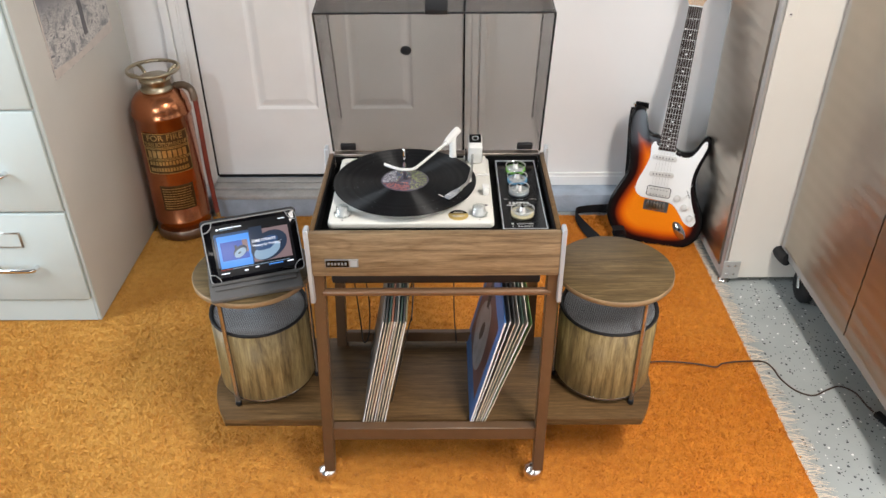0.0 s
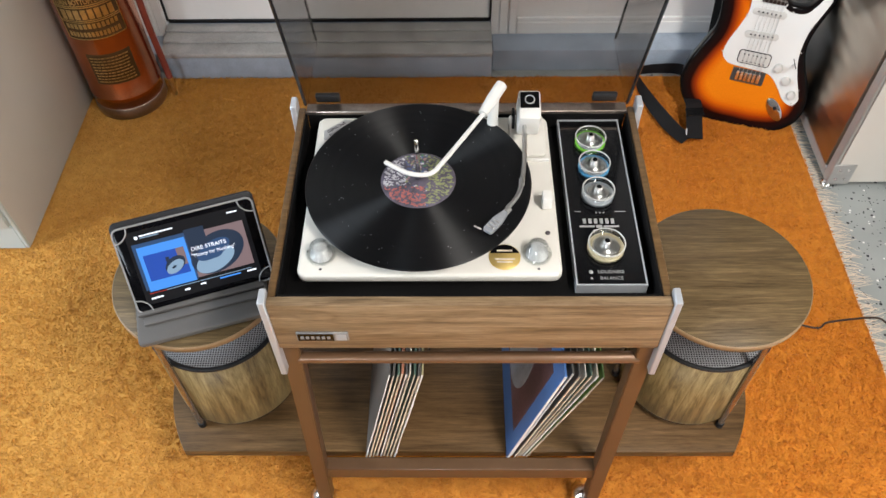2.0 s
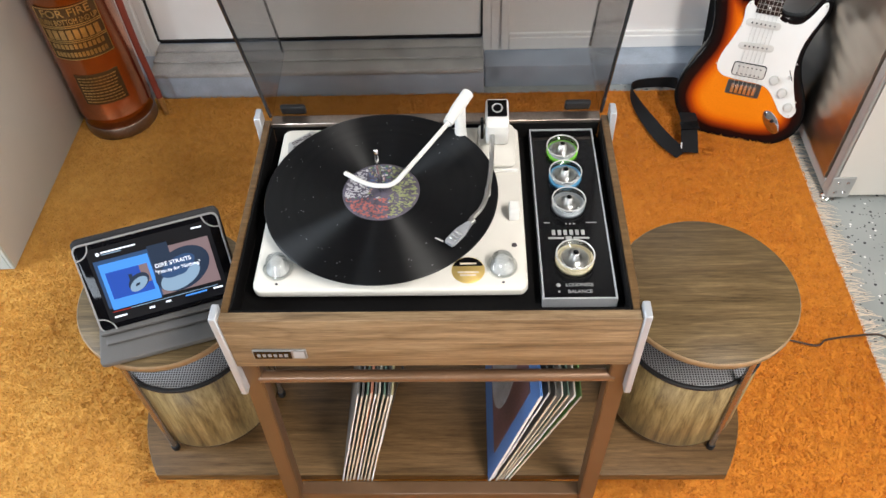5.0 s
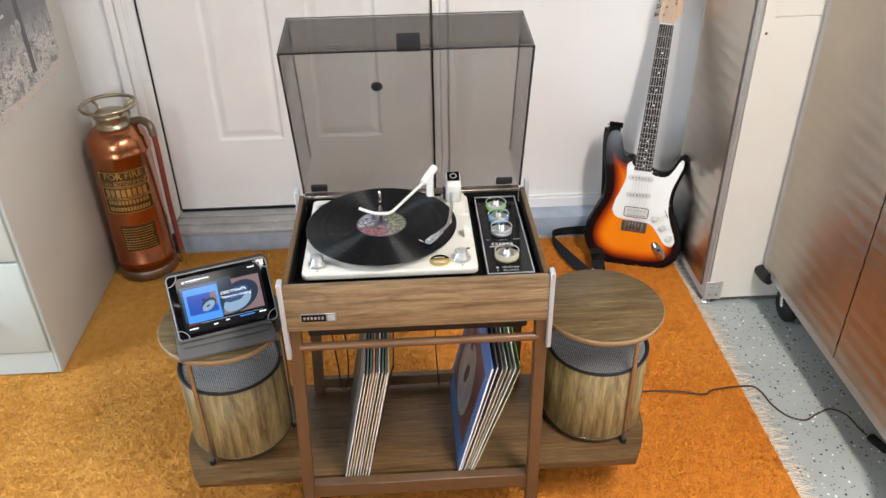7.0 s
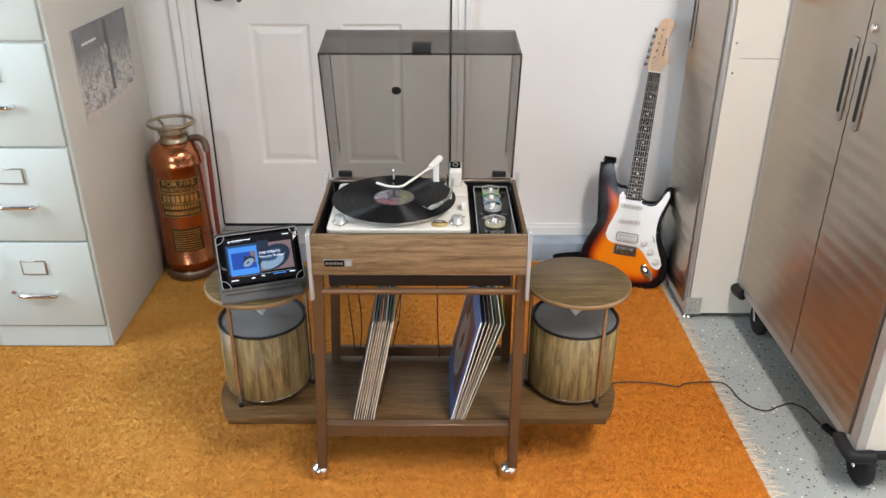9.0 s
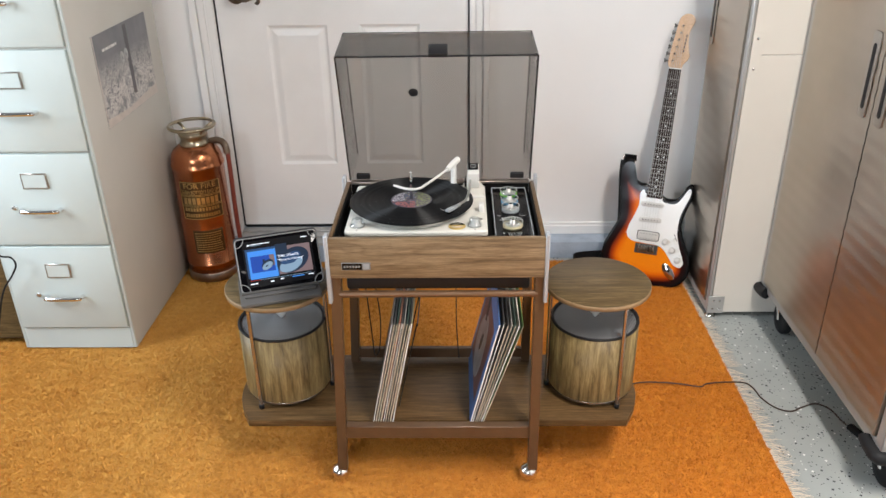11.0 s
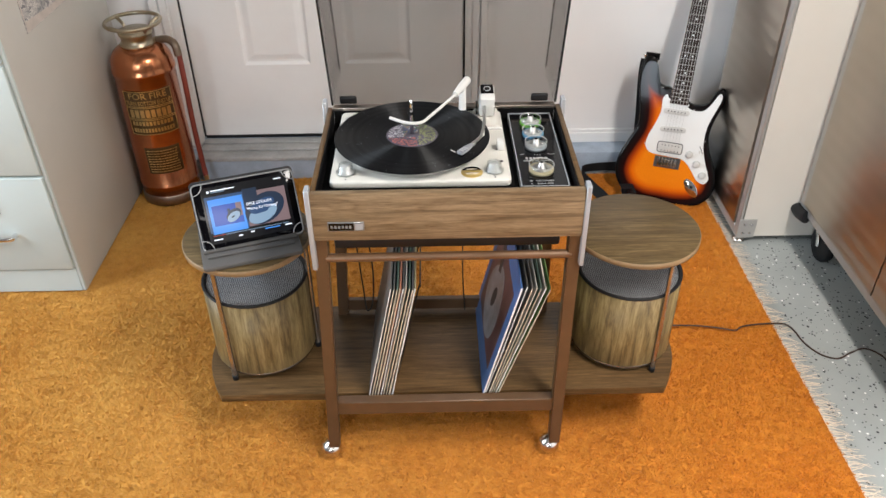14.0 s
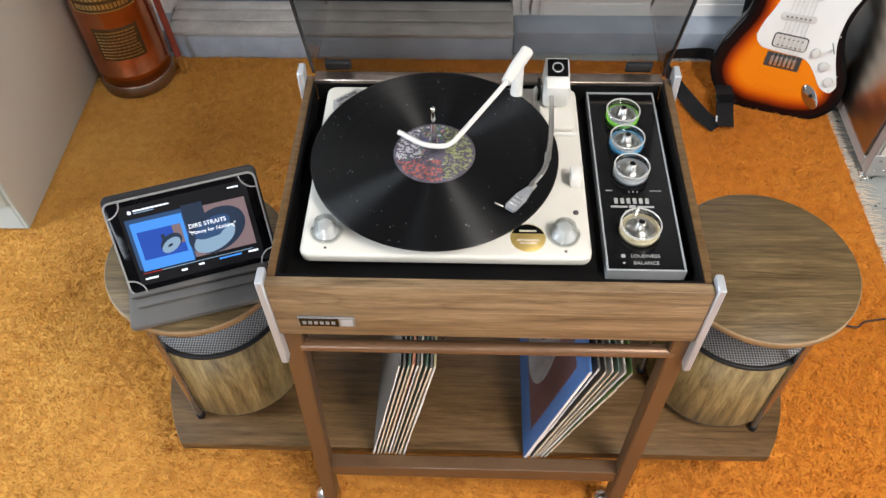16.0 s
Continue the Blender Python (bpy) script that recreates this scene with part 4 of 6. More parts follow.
part("arm_tube", tube(smooth_line([(0.108, 1.628, 0.768), (0.1065, 1.60, 0.769), (0.103, 1.545, 0.768), (0.094, 1.495, 0.766), (0.077, 1.468, 0.765)], 6), 0.0031, 10), STEEL, dk, "curved steel tone arm")
hs = part("headshell", moved(prism([(-0.0052, -0.030), (0.0052, -0.030), (0.0072, -0.026), (0.0072, -0.006), (0.0052, 0.004), (0.0036, 0.012), (-0.0036, 0.012), (-0.0052, 0.004), (-0.0072, -0.006), (-0.0072, -0.026)], -0.002, 0.003, 0.001, 2), pose(0.068, 1.452, 0.7650, 0, 0, -38)), HEADG, dk, "grey ribbed headshell with cartridge")
for q in (-0.022, -0.016, -0.010):
    part("rib", moved(box(-0.005, 0.005, q - 0.0011, q + 0.0011, 0.0028, 0.0042, 0.0004), pose(0.068, 1.452, 0.7650, 0, 0, -38)), STEEL, hs)
part("collar", moved(tube([(0, 0.011, 0.0005), (0, 0.019, 0.0005)], 0.0042, 12), pose(0.068, 1.452, 0.7650, 0, 0, -38)), STEEL, hs)
part("cartridge", moved(box(-0.005, 0.005, -0.028, -0.010, -0.0075, -0.0032, 0.001), pose(0.068, 1.452, 0.7650, 0, 0, -38)), BLACKG, dk)
part("finger_lift", moved(tube([(-0.008, -0.03, 0.0), (-0.017, -0.034, 0.004)], 0.001, 6), pose(0.068, 1.452, 0.7650, 0, 0, -38)), STEEL, dk)
part("balance_post", lathe([(0.012, 0), (0.009, 0.01), (0.0075, 0.03), (0.0075, 0.068), (0.005, 0.073), (0, 0.073)], (0.064, 1.640, ZD), 20), WHITEP, dk, "white overarm post")
part("overarm_grip", tube([(0.0745, 1.652, 0.8120), (0.061, 1.629, 0.8070), (0.048, 1.605, 0.8020)], [0.0085, 0.0082, 0.0065], 16), WHITEP, dk)
part("overarm", tube(smooth_line([(0.050, 1.607, 0.8025), (0.020, 1.562, 0.7970), (-0.008, 1.521, 0.7920), (-0.016, 1.510, 0.7910), (-0.028, 1.503, 0.7910), (-0.052, 1.506, 0.7915), (-0.081, 1.524, 0.7930)], 5), 0.0031, 12), WHITEP, dk, "bent white overarm")
part("side_lever", box(0.126, 0.139, 1.492, 1.510, ZD, 0.7540, 0.002, 2), WHITEP, dk, "white reject lever")
part("arm_rest", tube([(0.099, 1.520, ZD), (0.099, 1.520, 0.7640)], 0.004, 10), WHITEP, dk)
part("cueing_bracket", box(0.092, 0.096, 1.640, 1.662, ZD, 0.7620, 0.001), BLACKG, dk)
part("screw", disc(0.0035, 0, 0.0012, (0.131, 1.452, ZD), 0.0004, 14), INKD, dk)

# control panel
pn = part("control_panel", box(0.163, 0.252, 1.377, 1.6765, 0.706, 0.7215, 0.001), BLACKG, cart, "glossy black control panel")
b = box(0.1625, 0.1645, 1.376, 1.6775, 0.7063, 0.7232)
for q in ((0.2505, 0.2525, 1.376, 1.6775), (0.1645, 0.2505, 1.376, 1.3782), (0.1645, 0.2505, 1.676, 1.6775)):
    box(*q, 0.7063, 0.7232, bm=b)
part("panel_trim", b, ALU, pn, "thin bright trim")
for y, ring, rim, lab in ((1.628, GREENP, ACRYL, "clear knob on a green ring"), (1.578, BLUEP, ACRYL, "clear knob on a blue ring"), (1.527, ALU, ACRYL, "clear round knob"), (1.434, CREAMP, ACRYL, "clear knob with a cream dial")):
    r = 0.0245 if y < 1.5 else 0.0225
    k = part("knob", lathe([(r, 0.0006), (r, 0.0145), (r - 0.002, 0.0155), (r - 0.004, 0.0145), (r - 0.005, 0.012)], (0.2055, y, 0.7215), 40), rim, pn, lab)
    part("dial_ring", lathe([(r - 0.0008, 0.0004), (r - 0.0006, 0.0058), (r - 0.003, 0.0062)], (0.2055, y, 0.7215), 40), ring, k)
    part("dial_face", lathe([(r - 0.0034, 0.0062), (r - 0.006, 0.0066), (0.008, 0.0066)], (0.2055, y, 0.7215), 40), CREAMP if y < 1.5 else ALU, k)
    part("knob_dish", lathe([(r - 0.0065, 0.0068), (r - 0.009, 0.0085), (0.0082, 0.0078), (0.0078, 0.0115), (0.0062, 0.0125), (0.0058, 0.0185), (0.0046, 0.0195), (0, 0.0195)], (0.2055, y, 0.7215), 28), STEEL, k, "chrome dished centre")
    part("knob_eye", disc(0.0036, 0.0195, 0.0199, (0.2055, y, 0.7215), 0.0001, 16), BLACKG, k)
    # added pale ring stands in for the glint along the clear rim
    part("knob_edge_glint", tube([(0.2055 + (r - 0.001) * math.cos(a), y + (r - 0.001) * math.sin(a), 0.7368) for a in (2 * math.pi * q / 40 for q in range(40))], 0.0009, 6, closed=True), FROST, k, "pale ring for the clear rim's edge glint")
b = None
for k in range(6):
    b = box(0.181 + k * 0.0075, 0.1855 + k * 0.0075, 1.478, 1.4865, 0.7215, 0.7219, bm=b)
tagged(part("maker_bars", b, SILVERI, pn), kind="stuff")
b = box(0.176, 0.196, 1.4715, 1.4745, 0.7215, 0.7219)
box(0.198, 0.206, 1.4705, 1.4755, 0.7215, 0.7219, bm=b)
box(0.208, 0.228, 1.4715, 1.4745, 0.7215, 0.7219, bm=b)
part("maker_subline", b, SILVERI, pn)
lettering("STEREO", 0.0075, pose(0.2055, 1.4645, 0.7217), SILVERI, pn)
lettering("LOUDNESS", 0.0068, pose(0.2085, 1.398, 0.7217), SILVERI, pn)
lettering("BALANCE", 0.0068, pose(0.2085, 1.388, 0.7217), SILVERI, pn)
b = disc(0.0028, 0, 0.0004, (0.183, 1.398, 0.7215), 0.0001, 14)
disc(0.0015, 0, 0.0004, (0.183, 1.388, 0.7215), 0.0001, 14, bm=b)
for dx in (-0.005, 0.0, 0.005):
    disc(0.0011, 0, 0.0004, (0.2055 + dx, 1.497, 0.7215), 0.0001, 10, bm=b)
box(0.172, 0.180, 1.4985, 1.4995, 0.7215, 0.7219, bm=b)
box(0.226, 0.240, 1.4985, 1.4995, 0.7215, 0.7219, bm=b)
tagged(part("dial_marks", b, SILVERI, pn), kind="stuff")

# smoked lid, standing open
LT = radians(17.2)
LID = Matrix(((1, 0, 0, CX), (0, math.cos(LT), -math.sin(LT), 1.694), (0, math.sin(LT), math.cos(LT), 0.7415), (0, 0, 0, 1)))
HL, DL = 0.369, 0.113
lid = part("lid", moved(box(-0.231, 0.231, DL - 0.003, DL, 0.003, HL - 0.003), LID), SMOKE, cart, "smoked clear acrylic dust cover, raised")


def lid_wall(name, p):
    b = bmesh.new()
    q = [b.verts.new(c) for c in p]
    for f in ((0, 1, 2, 3), (7, 6, 5, 4), (0, 4, 5, 1), (1, 5, 6, 2), (2, 6, 7, 3), (3, 7, 4, 0)):
        b.faces.new([q[k] for k in f])
    bmesh.ops.recalc_face_normals(b, faces=b.faces)
    part(name, moved(b, LID), SMOKE, lid, smooth=None)


W0, W1, T = 0.239, 0.231, 0.003
for s in (-1, 1):
    lid_wall("lid_side", [(s * W0, 0, 0), (s * W0, 0, HL), (s * W1, DL, HL), (s * W1, DL, 0), (s * (W0 - T), 0, 0), (s * (W0 - T), 0, HL), (s * (W1 - T), DL, HL), (s * (W1 - T), DL, 0)])
for z, dz in ((0, T), (HL, -T)):
    lid_wall("lid_end", [(-W0 + T, 0, z), (W0 - T, 0, z), (W1 - T, DL - T, z), (-W1 + T, DL - T, z), (-W0 + T, 0, z + dz), (W0 - T, 0, z + dz), (W1 - T, DL - T, z + dz), (-W1 + T, DL - T, z + dz)])
b = tube([(-W0, -0.001, 0), (-W0, -0.001, HL)], 0.0024, 6)
tube([(W0, -0.001, 0), (W0, -0.001, HL)], 0.0024, 6, bm=b)
tube([(-W0, -0.001, HL), (W0, -0.001, HL)], 0.0024, 6, bm=b)
for s in (-1, 1):
    tube([(s * W1, DL, 0), (s * W1, DL, HL)], 0.0012, 6, bm=b)
    tube([(s * W0, 0, HL), (s * W1, DL, HL)], 0.0012, 6, bm=b)
tube([(-W1, DL, HL), (W1, DL, HL)], 0.0012, 6, bm=b)
part("lid_edges", moved(b, LID), SMOKED, lid, "dark polished edges")
part("lid_latch", moved(box(-0.019, 0.027, -0.006, 0.040, HL - 0.002, HL + 0.010, 0.003, 2), LID), RUBBER, lid, "black plastic lid catch")
part("lid_medallion", moved(disc(0.0125, 0, 0.002, seg=28), LID @ pose(-0.066, DL - 0.003, 0.200, 90)), SLATE, lid, "round dark medallion")
for s in (-1, 1):
    part("hinge", moved(box(s * 0.205 - 0.018, s * 0.205 + 0.018, 0.003, 0.011, -0.002, 0.016, 0.002), LID), RUBBER, lid, "black lid hinge")

record = thing("vinyl_record", "black vinyl record with a colourful label on the platter", "record", pose(-0.0395, 1.529, 0.7512))
part("disc", lathe([(0.003, 0.0), (0.1515, 0.0), (0.1525, 0.001), (0.1515, 0.002), (0.1485, 0.0024), (0.062, 0.0018), (0.053, 0.0018), (0.003, 0.002)], seg=128), VINYL, record, local=True)
lb = part("label", disc(0.0505, 0.0021, 0.0024, bev=0.0001, seg=64), plain("label_paper", (0.075, 0.065, 0.09), 0.6, var=0.6, scale=60), record, "printed paper label", local=True)
rnd = random.Random(8)
inks = [plain("label_ink", c, 0.6, var=0.3, scale=60) for c in ((0.42, 0.41, 0.43), (0.34, 0.10, 0.085), (0.22, 0.24, 0.11), (0.07, 0.10, 0.20), (0.06, 0.15, 0.08), (0.33, 0.19, 0.18))]
art = [None] * 6
for k in range(620):
    r, a = 0.047 * math.sqrt(rnd.uniform(0.06, 1)), rnd.uniform(0, 6.283)
    x, y = r * math.cos(a), r * math.sin(a)
    w, h = rnd.uniform(0.0005, 0.0026), rnd.uniform(0.0004, 0.0016)
    ink = 0 if x < -0.018 and y > -0.01 else 1 if y < -0.012 and x < 0.01 else 2 if x > 0.012 else rnd.choice((0, 2, 3, 3, 4, 5))
    z = 0.00245 + 0.00003 * (k % 12)
    art[ink] = joined(art[ink], moved(box(-w, w, -h, h, z, z + 0.00004), pose(x, y, 0, 0, 0, rnd.uniform(-50, 50))))
for bm_, m in zip(art, inks):
    if bm_:
        tagged(part("label_print", bm_, m, lb, smooth=None, local=True), kind="stuff")

b = None
for k in range(70):
    q, a = 0.054 + 0.094 * math.sqrt(rnd.random()), rnd.uniform(0, 6.283)
    w = rnd.uniform(0.0003, 0.0009)
    b = joined(b, moved(box(-w, w, -0.0003, 0.0003, 0, 0.0002), pose(q * math.cos(a), q * math.sin(a), 0.0024, 0, 0, rnd.uniform(0, 180))))
tagged(part("dust", b, plain("grey_dust", (0.30, 0.32, 0.34), 0.8), record, "pale specks of dust", smooth=None, local=True), kind="stuff")

# ---- round speakers standing on the shelf's ends ----


def speaker(x, label):
    sp = thing("round_speaker", label, "speaker", pose(x, 1.549, 0.1795), group="speakers beside the record player")
    part("barrel", lathe([(0.110, 0.022), (0.1155, 0.022), (0.1165, 0.024), (0.1165, 0.2165), (0.1125, 0.2165), (0.1123, 0.190)], seg=72), WALNUTB, sp, "walnut veneered drum", local=True)
    part("base_ring", lathe([(0.108, 0.014), (0.1135, 0.014), (0.1145, 0.018), (0.1145, 0.0222), (0.0, 0.0222)], seg=56), RODM, sp, local=True)
    part("rim", lathe([(0.1115, 0.2166), (0.1168, 0.2166), (0.1176, 0.219), (0.1168, 0.2225), (0.1125, 0.2225), (0.1085, 0.2190), (0.1083, 0.205)], seg=72), RUBBER, sp, "black moulded rim", local=True)
    g = part("grille", lathe([(0.1118, 0.2105), (0.1115, 0.2165), (0.104, 0.2172), (0.0, 0.2178)], seg=64), MESHM, sp, "grey woven grille", local=True)
    part("top_disc", lathe([(0.1345, 0.316), (0.1375, 0.3175), (0.1378, 0.328), (0.1362, 0.3295)], seg=72), EDGEW, sp, "light wooden edge", local=True)
    part("top_veneer", lathe([(0.1363, 0.3296), (0.1356, 0.3302), (0.0, 0.3302)], seg=72), WALNUTT, sp, "walnut veneered round top", local=True)
    part("deflector_cone", lathe([(0.0, 0.2195), (0.005, 0.2245), (0.022, 0.250), (0.05, 0.290), (0.072, 0.3162)], seg=40), GUARD, sp, "white sound-spreading cone", local=True)
    for a in (-62, 58, 180) if x > 0 else (-118, 122, 0):
        c, s = math.cos(radians(a)), math.sin(radians(a))
        rd = part("rod", tube([(c * 0.121, s * 0.121, 0.004), (c * 0.121, s * 0.121, 0.316)], 0.0055, 12), RODM, sp, "dull chrome support rod", local=True)
        part("foot", lathe([(0.007, 0.0), (0.0072, 0.012), (0.0058, 0.014)], (c * 0.121, s * 0.121, 0), 14), RUBBER, rd, local=True)
    return sp


speaker(0.440, "round walnut speaker with an empty disc top")
speaker(-0.404, "round walnut speaker with a tablet on its top")

# ---- tablet on the speaker ----
TR, TB = Vector((0.9456, 0.3253, 0)), Vector((-0.3253, 0.9456, 0))
th = radians(31.5)
TU = Vector((0, 0, 1)) * math.cos(th) + TB * math.sin(th)
TN = TR.cross(TU)
TO = Vector((-0.474, 1.463, 0.5255))
TM = Matrix(((TR.x, TU.x, TN.x, TO.x), (TR.y, TU.y, TN.y, TO.y), (TR.z, TU.z, TN.z, TO.z), (0, 0, 0, 1)))
tab = thing("tablet", "lit tablet in a grey folding case on the round speaker", "tablet", TM)
TW, THT = 0.207, 0.136
part("screen_glass", moved(prism(rounded(0, TW, 0, THT, 0.009), -0.009, 0, 0.001), Matrix()), plain("tablet_glass", (0.003, 0.003, 0.004), 0.07, var=0.1, spec=0.12), tab, "glossy black tablet front", local=True)
part("bezel", tube([Vector((x, y, -0.001)) for x, y in rounded(-0.0006, TW + 0.0006, -0.0006, THT + 0.0006, 0.0095)], 0.0017, 8, closed=True), plain("grey_bezel", (0.25, 0.25, 0.25), 0.4), tab, local=True)
part("case_back", prism(rounded(-0.004, TW + 0.004, -0.004, THT + 0.008, 0.010), -0.019, -0.0095, 0.003, 2), SLATE, tab, "dark padded case back", local=True)
for cx, cy, sx, sy in ((0, 0, 1, 1), (TW, 0, -1, 1), (0, THT, 1, -1), (TW, THT, -1, -1)):
    part("corner_strap", tube(smooth_line([(cx + sx * 0.0005, cy + sy * 0.021, 0.0012), (cx + sx * 0.010, cy + sy * 0.0185, 0.0012), (cx + sx * 0.0185, cy + sy * 0.010, 0.0012), (cx + sx * 0.021, cy + sy * 0.0005, 0.0012)], 4), 0.0010, 6), plain("strap_grey", (0.33, 0.33, 0.33), 0.6), tab, "grey elastic corner strap", local=True)
CM = Matrix.LocRotScale((-0.465, 1.409, 0.5099), Euler((0, 0, radians(17.6))), None)
part("case_base", moved(prism(rounded(0, 0.203, 0, 0.150, 0.008), 0, 0.010, 0.003, 2), CM), CASE, tab, "grey leatherette case base")
part("case_ridge", moved(box(0.012, 0.192, 0.031, 0.046, 0.010, 0.0145, 0.002, 2), CM), CASE, tab)
part("case_ridge", moved(box(0.004, 0.200, 0.049, 0.066, 0.010, 0.017, 0.003, 2), CM), CASE, tab)
part("case_flap", tube([CM @ Vector((0.1, 0.145, 0.012)), TM @ Vector((0.103, 0.085, -0.021))], 0.075, 8, flat=0.04, side=tuple(TN)), CASE, tab, "folded stand flap")
SBLUE, SDEEP = glow("screen_blue", (0.06, 0.27, 0.80), 1.25), glow("screen_deep_blue", (0.02, 0.085, 0.48), 1.0)
SGREY, SDARK = glow("screen_grey", (0.28, 0.42, 0.58), 1.0), glow("screen_dark", (0.025, 0.045, 0.09), 0.8)
SPINK, SWHITE = glow("screen_pink", (0.26, 0.18, 0.19), 0.95), glow("screen_white", (0.85, 0.9, 1.0), 1.6)
SNAVY = glow("screen_navy", (0.035, 0.09, 0.22), 0.9)
SRED, SBLACK = glow("screen_red", (0.6, 0.04, 0.03), 0.8), glow("screen_black", (0.003, 0.003, 0.005), 1.0)
Z = 0.0004


def on_screen(name, x0, x1, y0, y1, mat, layer=1, label=""):
    return part(name, box(x0, x1, y0, y1, Z * layer, Z * (layer + 0.7)), mat, tab, label, smooth=None, local=True)


def oval(name, cx, cy, rx, ry, turn, mat, layer):
    o = [(rx * math.cos(a), ry * math.sin(a)) for a in (2 * math.pi * k / 28 for k in range(28))]
    return part(name, moved(prism(o, Z * layer, Z * (layer + 0.7)), pose(cx, cy, 0, 0, 0, turn)), mat, tab, smooth=None, local=True)


on_screen("display", 0.016, TW - 0.014, 0.010, THT - 0.008, SBLACK, 0.5, "lit display")
on_screen("picture_ground", 0.100, 0.186, 0.033, 0.105, SPINK, 1, "blurred cover picture")
on_screen("picture_shadow", 0.0985, 0.128, 0.075, 0.112, SDARK, 2)
oval("blurred_body", 0.138, 0.066, 0.044, 0.030, 24, SDARK, 3)
oval("blurred_body", 0.132, 0.055, 0.032, 0.017, 20, SGREY, 4)
oval("blurred_upper", 0.133, 0.072, 0.028, 0.013, 20, SNAVY, 4.5)
oval("blurred_hole", 0.136, 0.062, 0.009, 0.004, 12, SNAVY, 5)
on_screen("side_strip", 0.021, 0.100, 0.033, 0.108, SNAVY, 1.6)
on_screen("album_cover", 0.026, 0.097, 0.030, 0.102, SBLUE, 2.5, "small blue album cover")
on_screen("cover_inset", 0.032, 0.092, 0.046, 0.088, SDEEP, 3.4)
on_screen("cover_cloud", 0.080, 0.092, 0.060, 0.088, SPINK, 4.2)
oval("cover_shadow", 0.0735, 0.0635, 0.0170, 0.0115, 30, SDARK, 4.8)
oval("cover_guitar", 0.0725, 0.0600, 0.0150, 0.0085, 30, SGREY, 5.4)
oval("cover_guitar_hole", 0.071, 0.0600, 0.004, 0.0018, 24, SDARK, 6.2)
on_screen("cover_neck", 0.062, 0.0675, 0.064, 0.078, SDARK, 5)
lettering("DIRE STRAITS", 0.0088, pose(0.128, 0.0795, Z * 6.5), SWHITE, tab, depth=0.0001, local=True)
lettering("\"Money for Nothing\"", 0.0078, pose(0.133, 0.0695, Z * 6.5), SWHITE, tab, depth=0.0001, local=True)
for name, x0, x1, y0, y1, mat in (("caption_bar", 0.104, 0.116, 0.0575, 0.0595, SWHITE), ("caption_bar", 0.120, 0.160, 0.0575, 0.0595, SWHITE), ("header_bar", 0.036, 0.085, 0.1185, 0.1205, SWHITE), ("header_bar", 0.036, 0.064, 0.1155, 0.1170, SGREY), ("status_bar", 0.167, 0.182, 0.1205, 0.1225, SWHITE),
                                  ("progress_bar", 0.024, 0.050, 0.0265, 0.0275, SRED), ("progress_rest", 0.050, 0.180, 0.0265, 0.0275, SGREY), ("button_bar", 0.024, 0.042, 0.0175, 0.0200, SWHITE), ("button_bar", 0.075, 0.083, 0.0175, 0.0205, SWHITE), ("button_bar", 0.100, 0.108, 0.0205, 0.0230, SWHITE), ("button_bar", 0.130, 0.162, 0.0215, 0.0240, SBLUE), ("button_bar", 0.172, 0.186, 0.0215, 0.0240, SWHITE)):
    on_screen(name, x0, x1, y0, y1, mat, 2.5)
oval("channel_dot", 0.031, 0.118, 0.0026, 0.0026, 0, SWHITE, 2.5)

# ---- record sleeves on the shelf ----
rnd = random.Random(21)


def sleeve(x, lean, colour, thick, dy, label, k):
    m = pose(x, 1.380 + dy, 0.1797, 0, lean, 0)
    sl = thing("record_sleeve", label, "record sleeve", m, group="records on the shelf")
    part("cover", box(0.0008, thick - 0.0008, 0, 0.312, 0, 0.312, 0.0004), colour, sl, local=True)
    rr = random.Random(100 + k)
    b, z = None, 0.001
    while z < 0.305:
        h = min(rr.uniform(0.02, 0.07), 0.311 - z)
        o = rr.uniform(-0.0005, 0.0005)
        b = box(0.0005 + max(o, 0), thick * rr.uniform(0.52, 0.78) + o, -0.0013 - rr.uniform(0, 0.0008), 0.0006, z, z + h - rr.choice((0, 0, 0.0012)), bm=b)
        z += h
    part("open_edge", b, PAPER if k % 4 else INKW, sl, "worn pale cardboard edge", local=True)
    return sl


COVS = [plain("sleeve_print", c, 0.5, var=0.3, scale=20) for c in ((0.55, 0.5, 0.42), (0.12, 0.11, 0.1), (0.5, 0.2, 0.12), (0.6, 0.56, 0.5), (0.1, 0.16, 0.12), (0.42, 0.36, 0.2))]
x = -0.153
for k in range(9):
    t = rnd.choice((0.0042, 0.0046, 0.0052))
    sleeve(x, 11.6 + rnd.uniform(-0.25, 0.25), COVS[(1, 1, 4, 2, 1, 0, 4, 1, 5)[k]], t, rnd.uniform(-0.003, 0.004), "worn record sleeve leaning in the shelf's row", k)
    x += t / math.cos(radians(12)) + 0.0016
BLUEC = plain("blue_cover", (0.085, 0.20, 0.50), 0.4, var=0.12, scale=12)
m = pose(0.1015, 1.378, 0.1797, 0, 13.4, 0)
bc = thing("record_sleeve", "blue record sleeve with a framed guitar picture", "record sleeve", m, group="records on the shelf")
part("cover", box(0.0004, 0.0042, 0, 0.312, 0, 0.312, 0.0004), BLUEC, bc, local=True)
part("open_edge", box(0.0006, 0.0042, -0.0012, 0.0006, 0.001, 0.311), INKW, bc, "white worn edge", local=True)
part("picture", box(-0.0002, 0.0004, 0.030, 0.282, 0.050, 0.268), plain("picture_rose", (0.16, 0.085, 0.095), 0.4, var=0.6, scale=9), bc, "rose-brown picture panel", local=True)
TOX = Matrix(((0, 0, -1, 0), (-1, 0, 0, 0), (0, 1, 0, 0), (0, 0, 0, 1)))
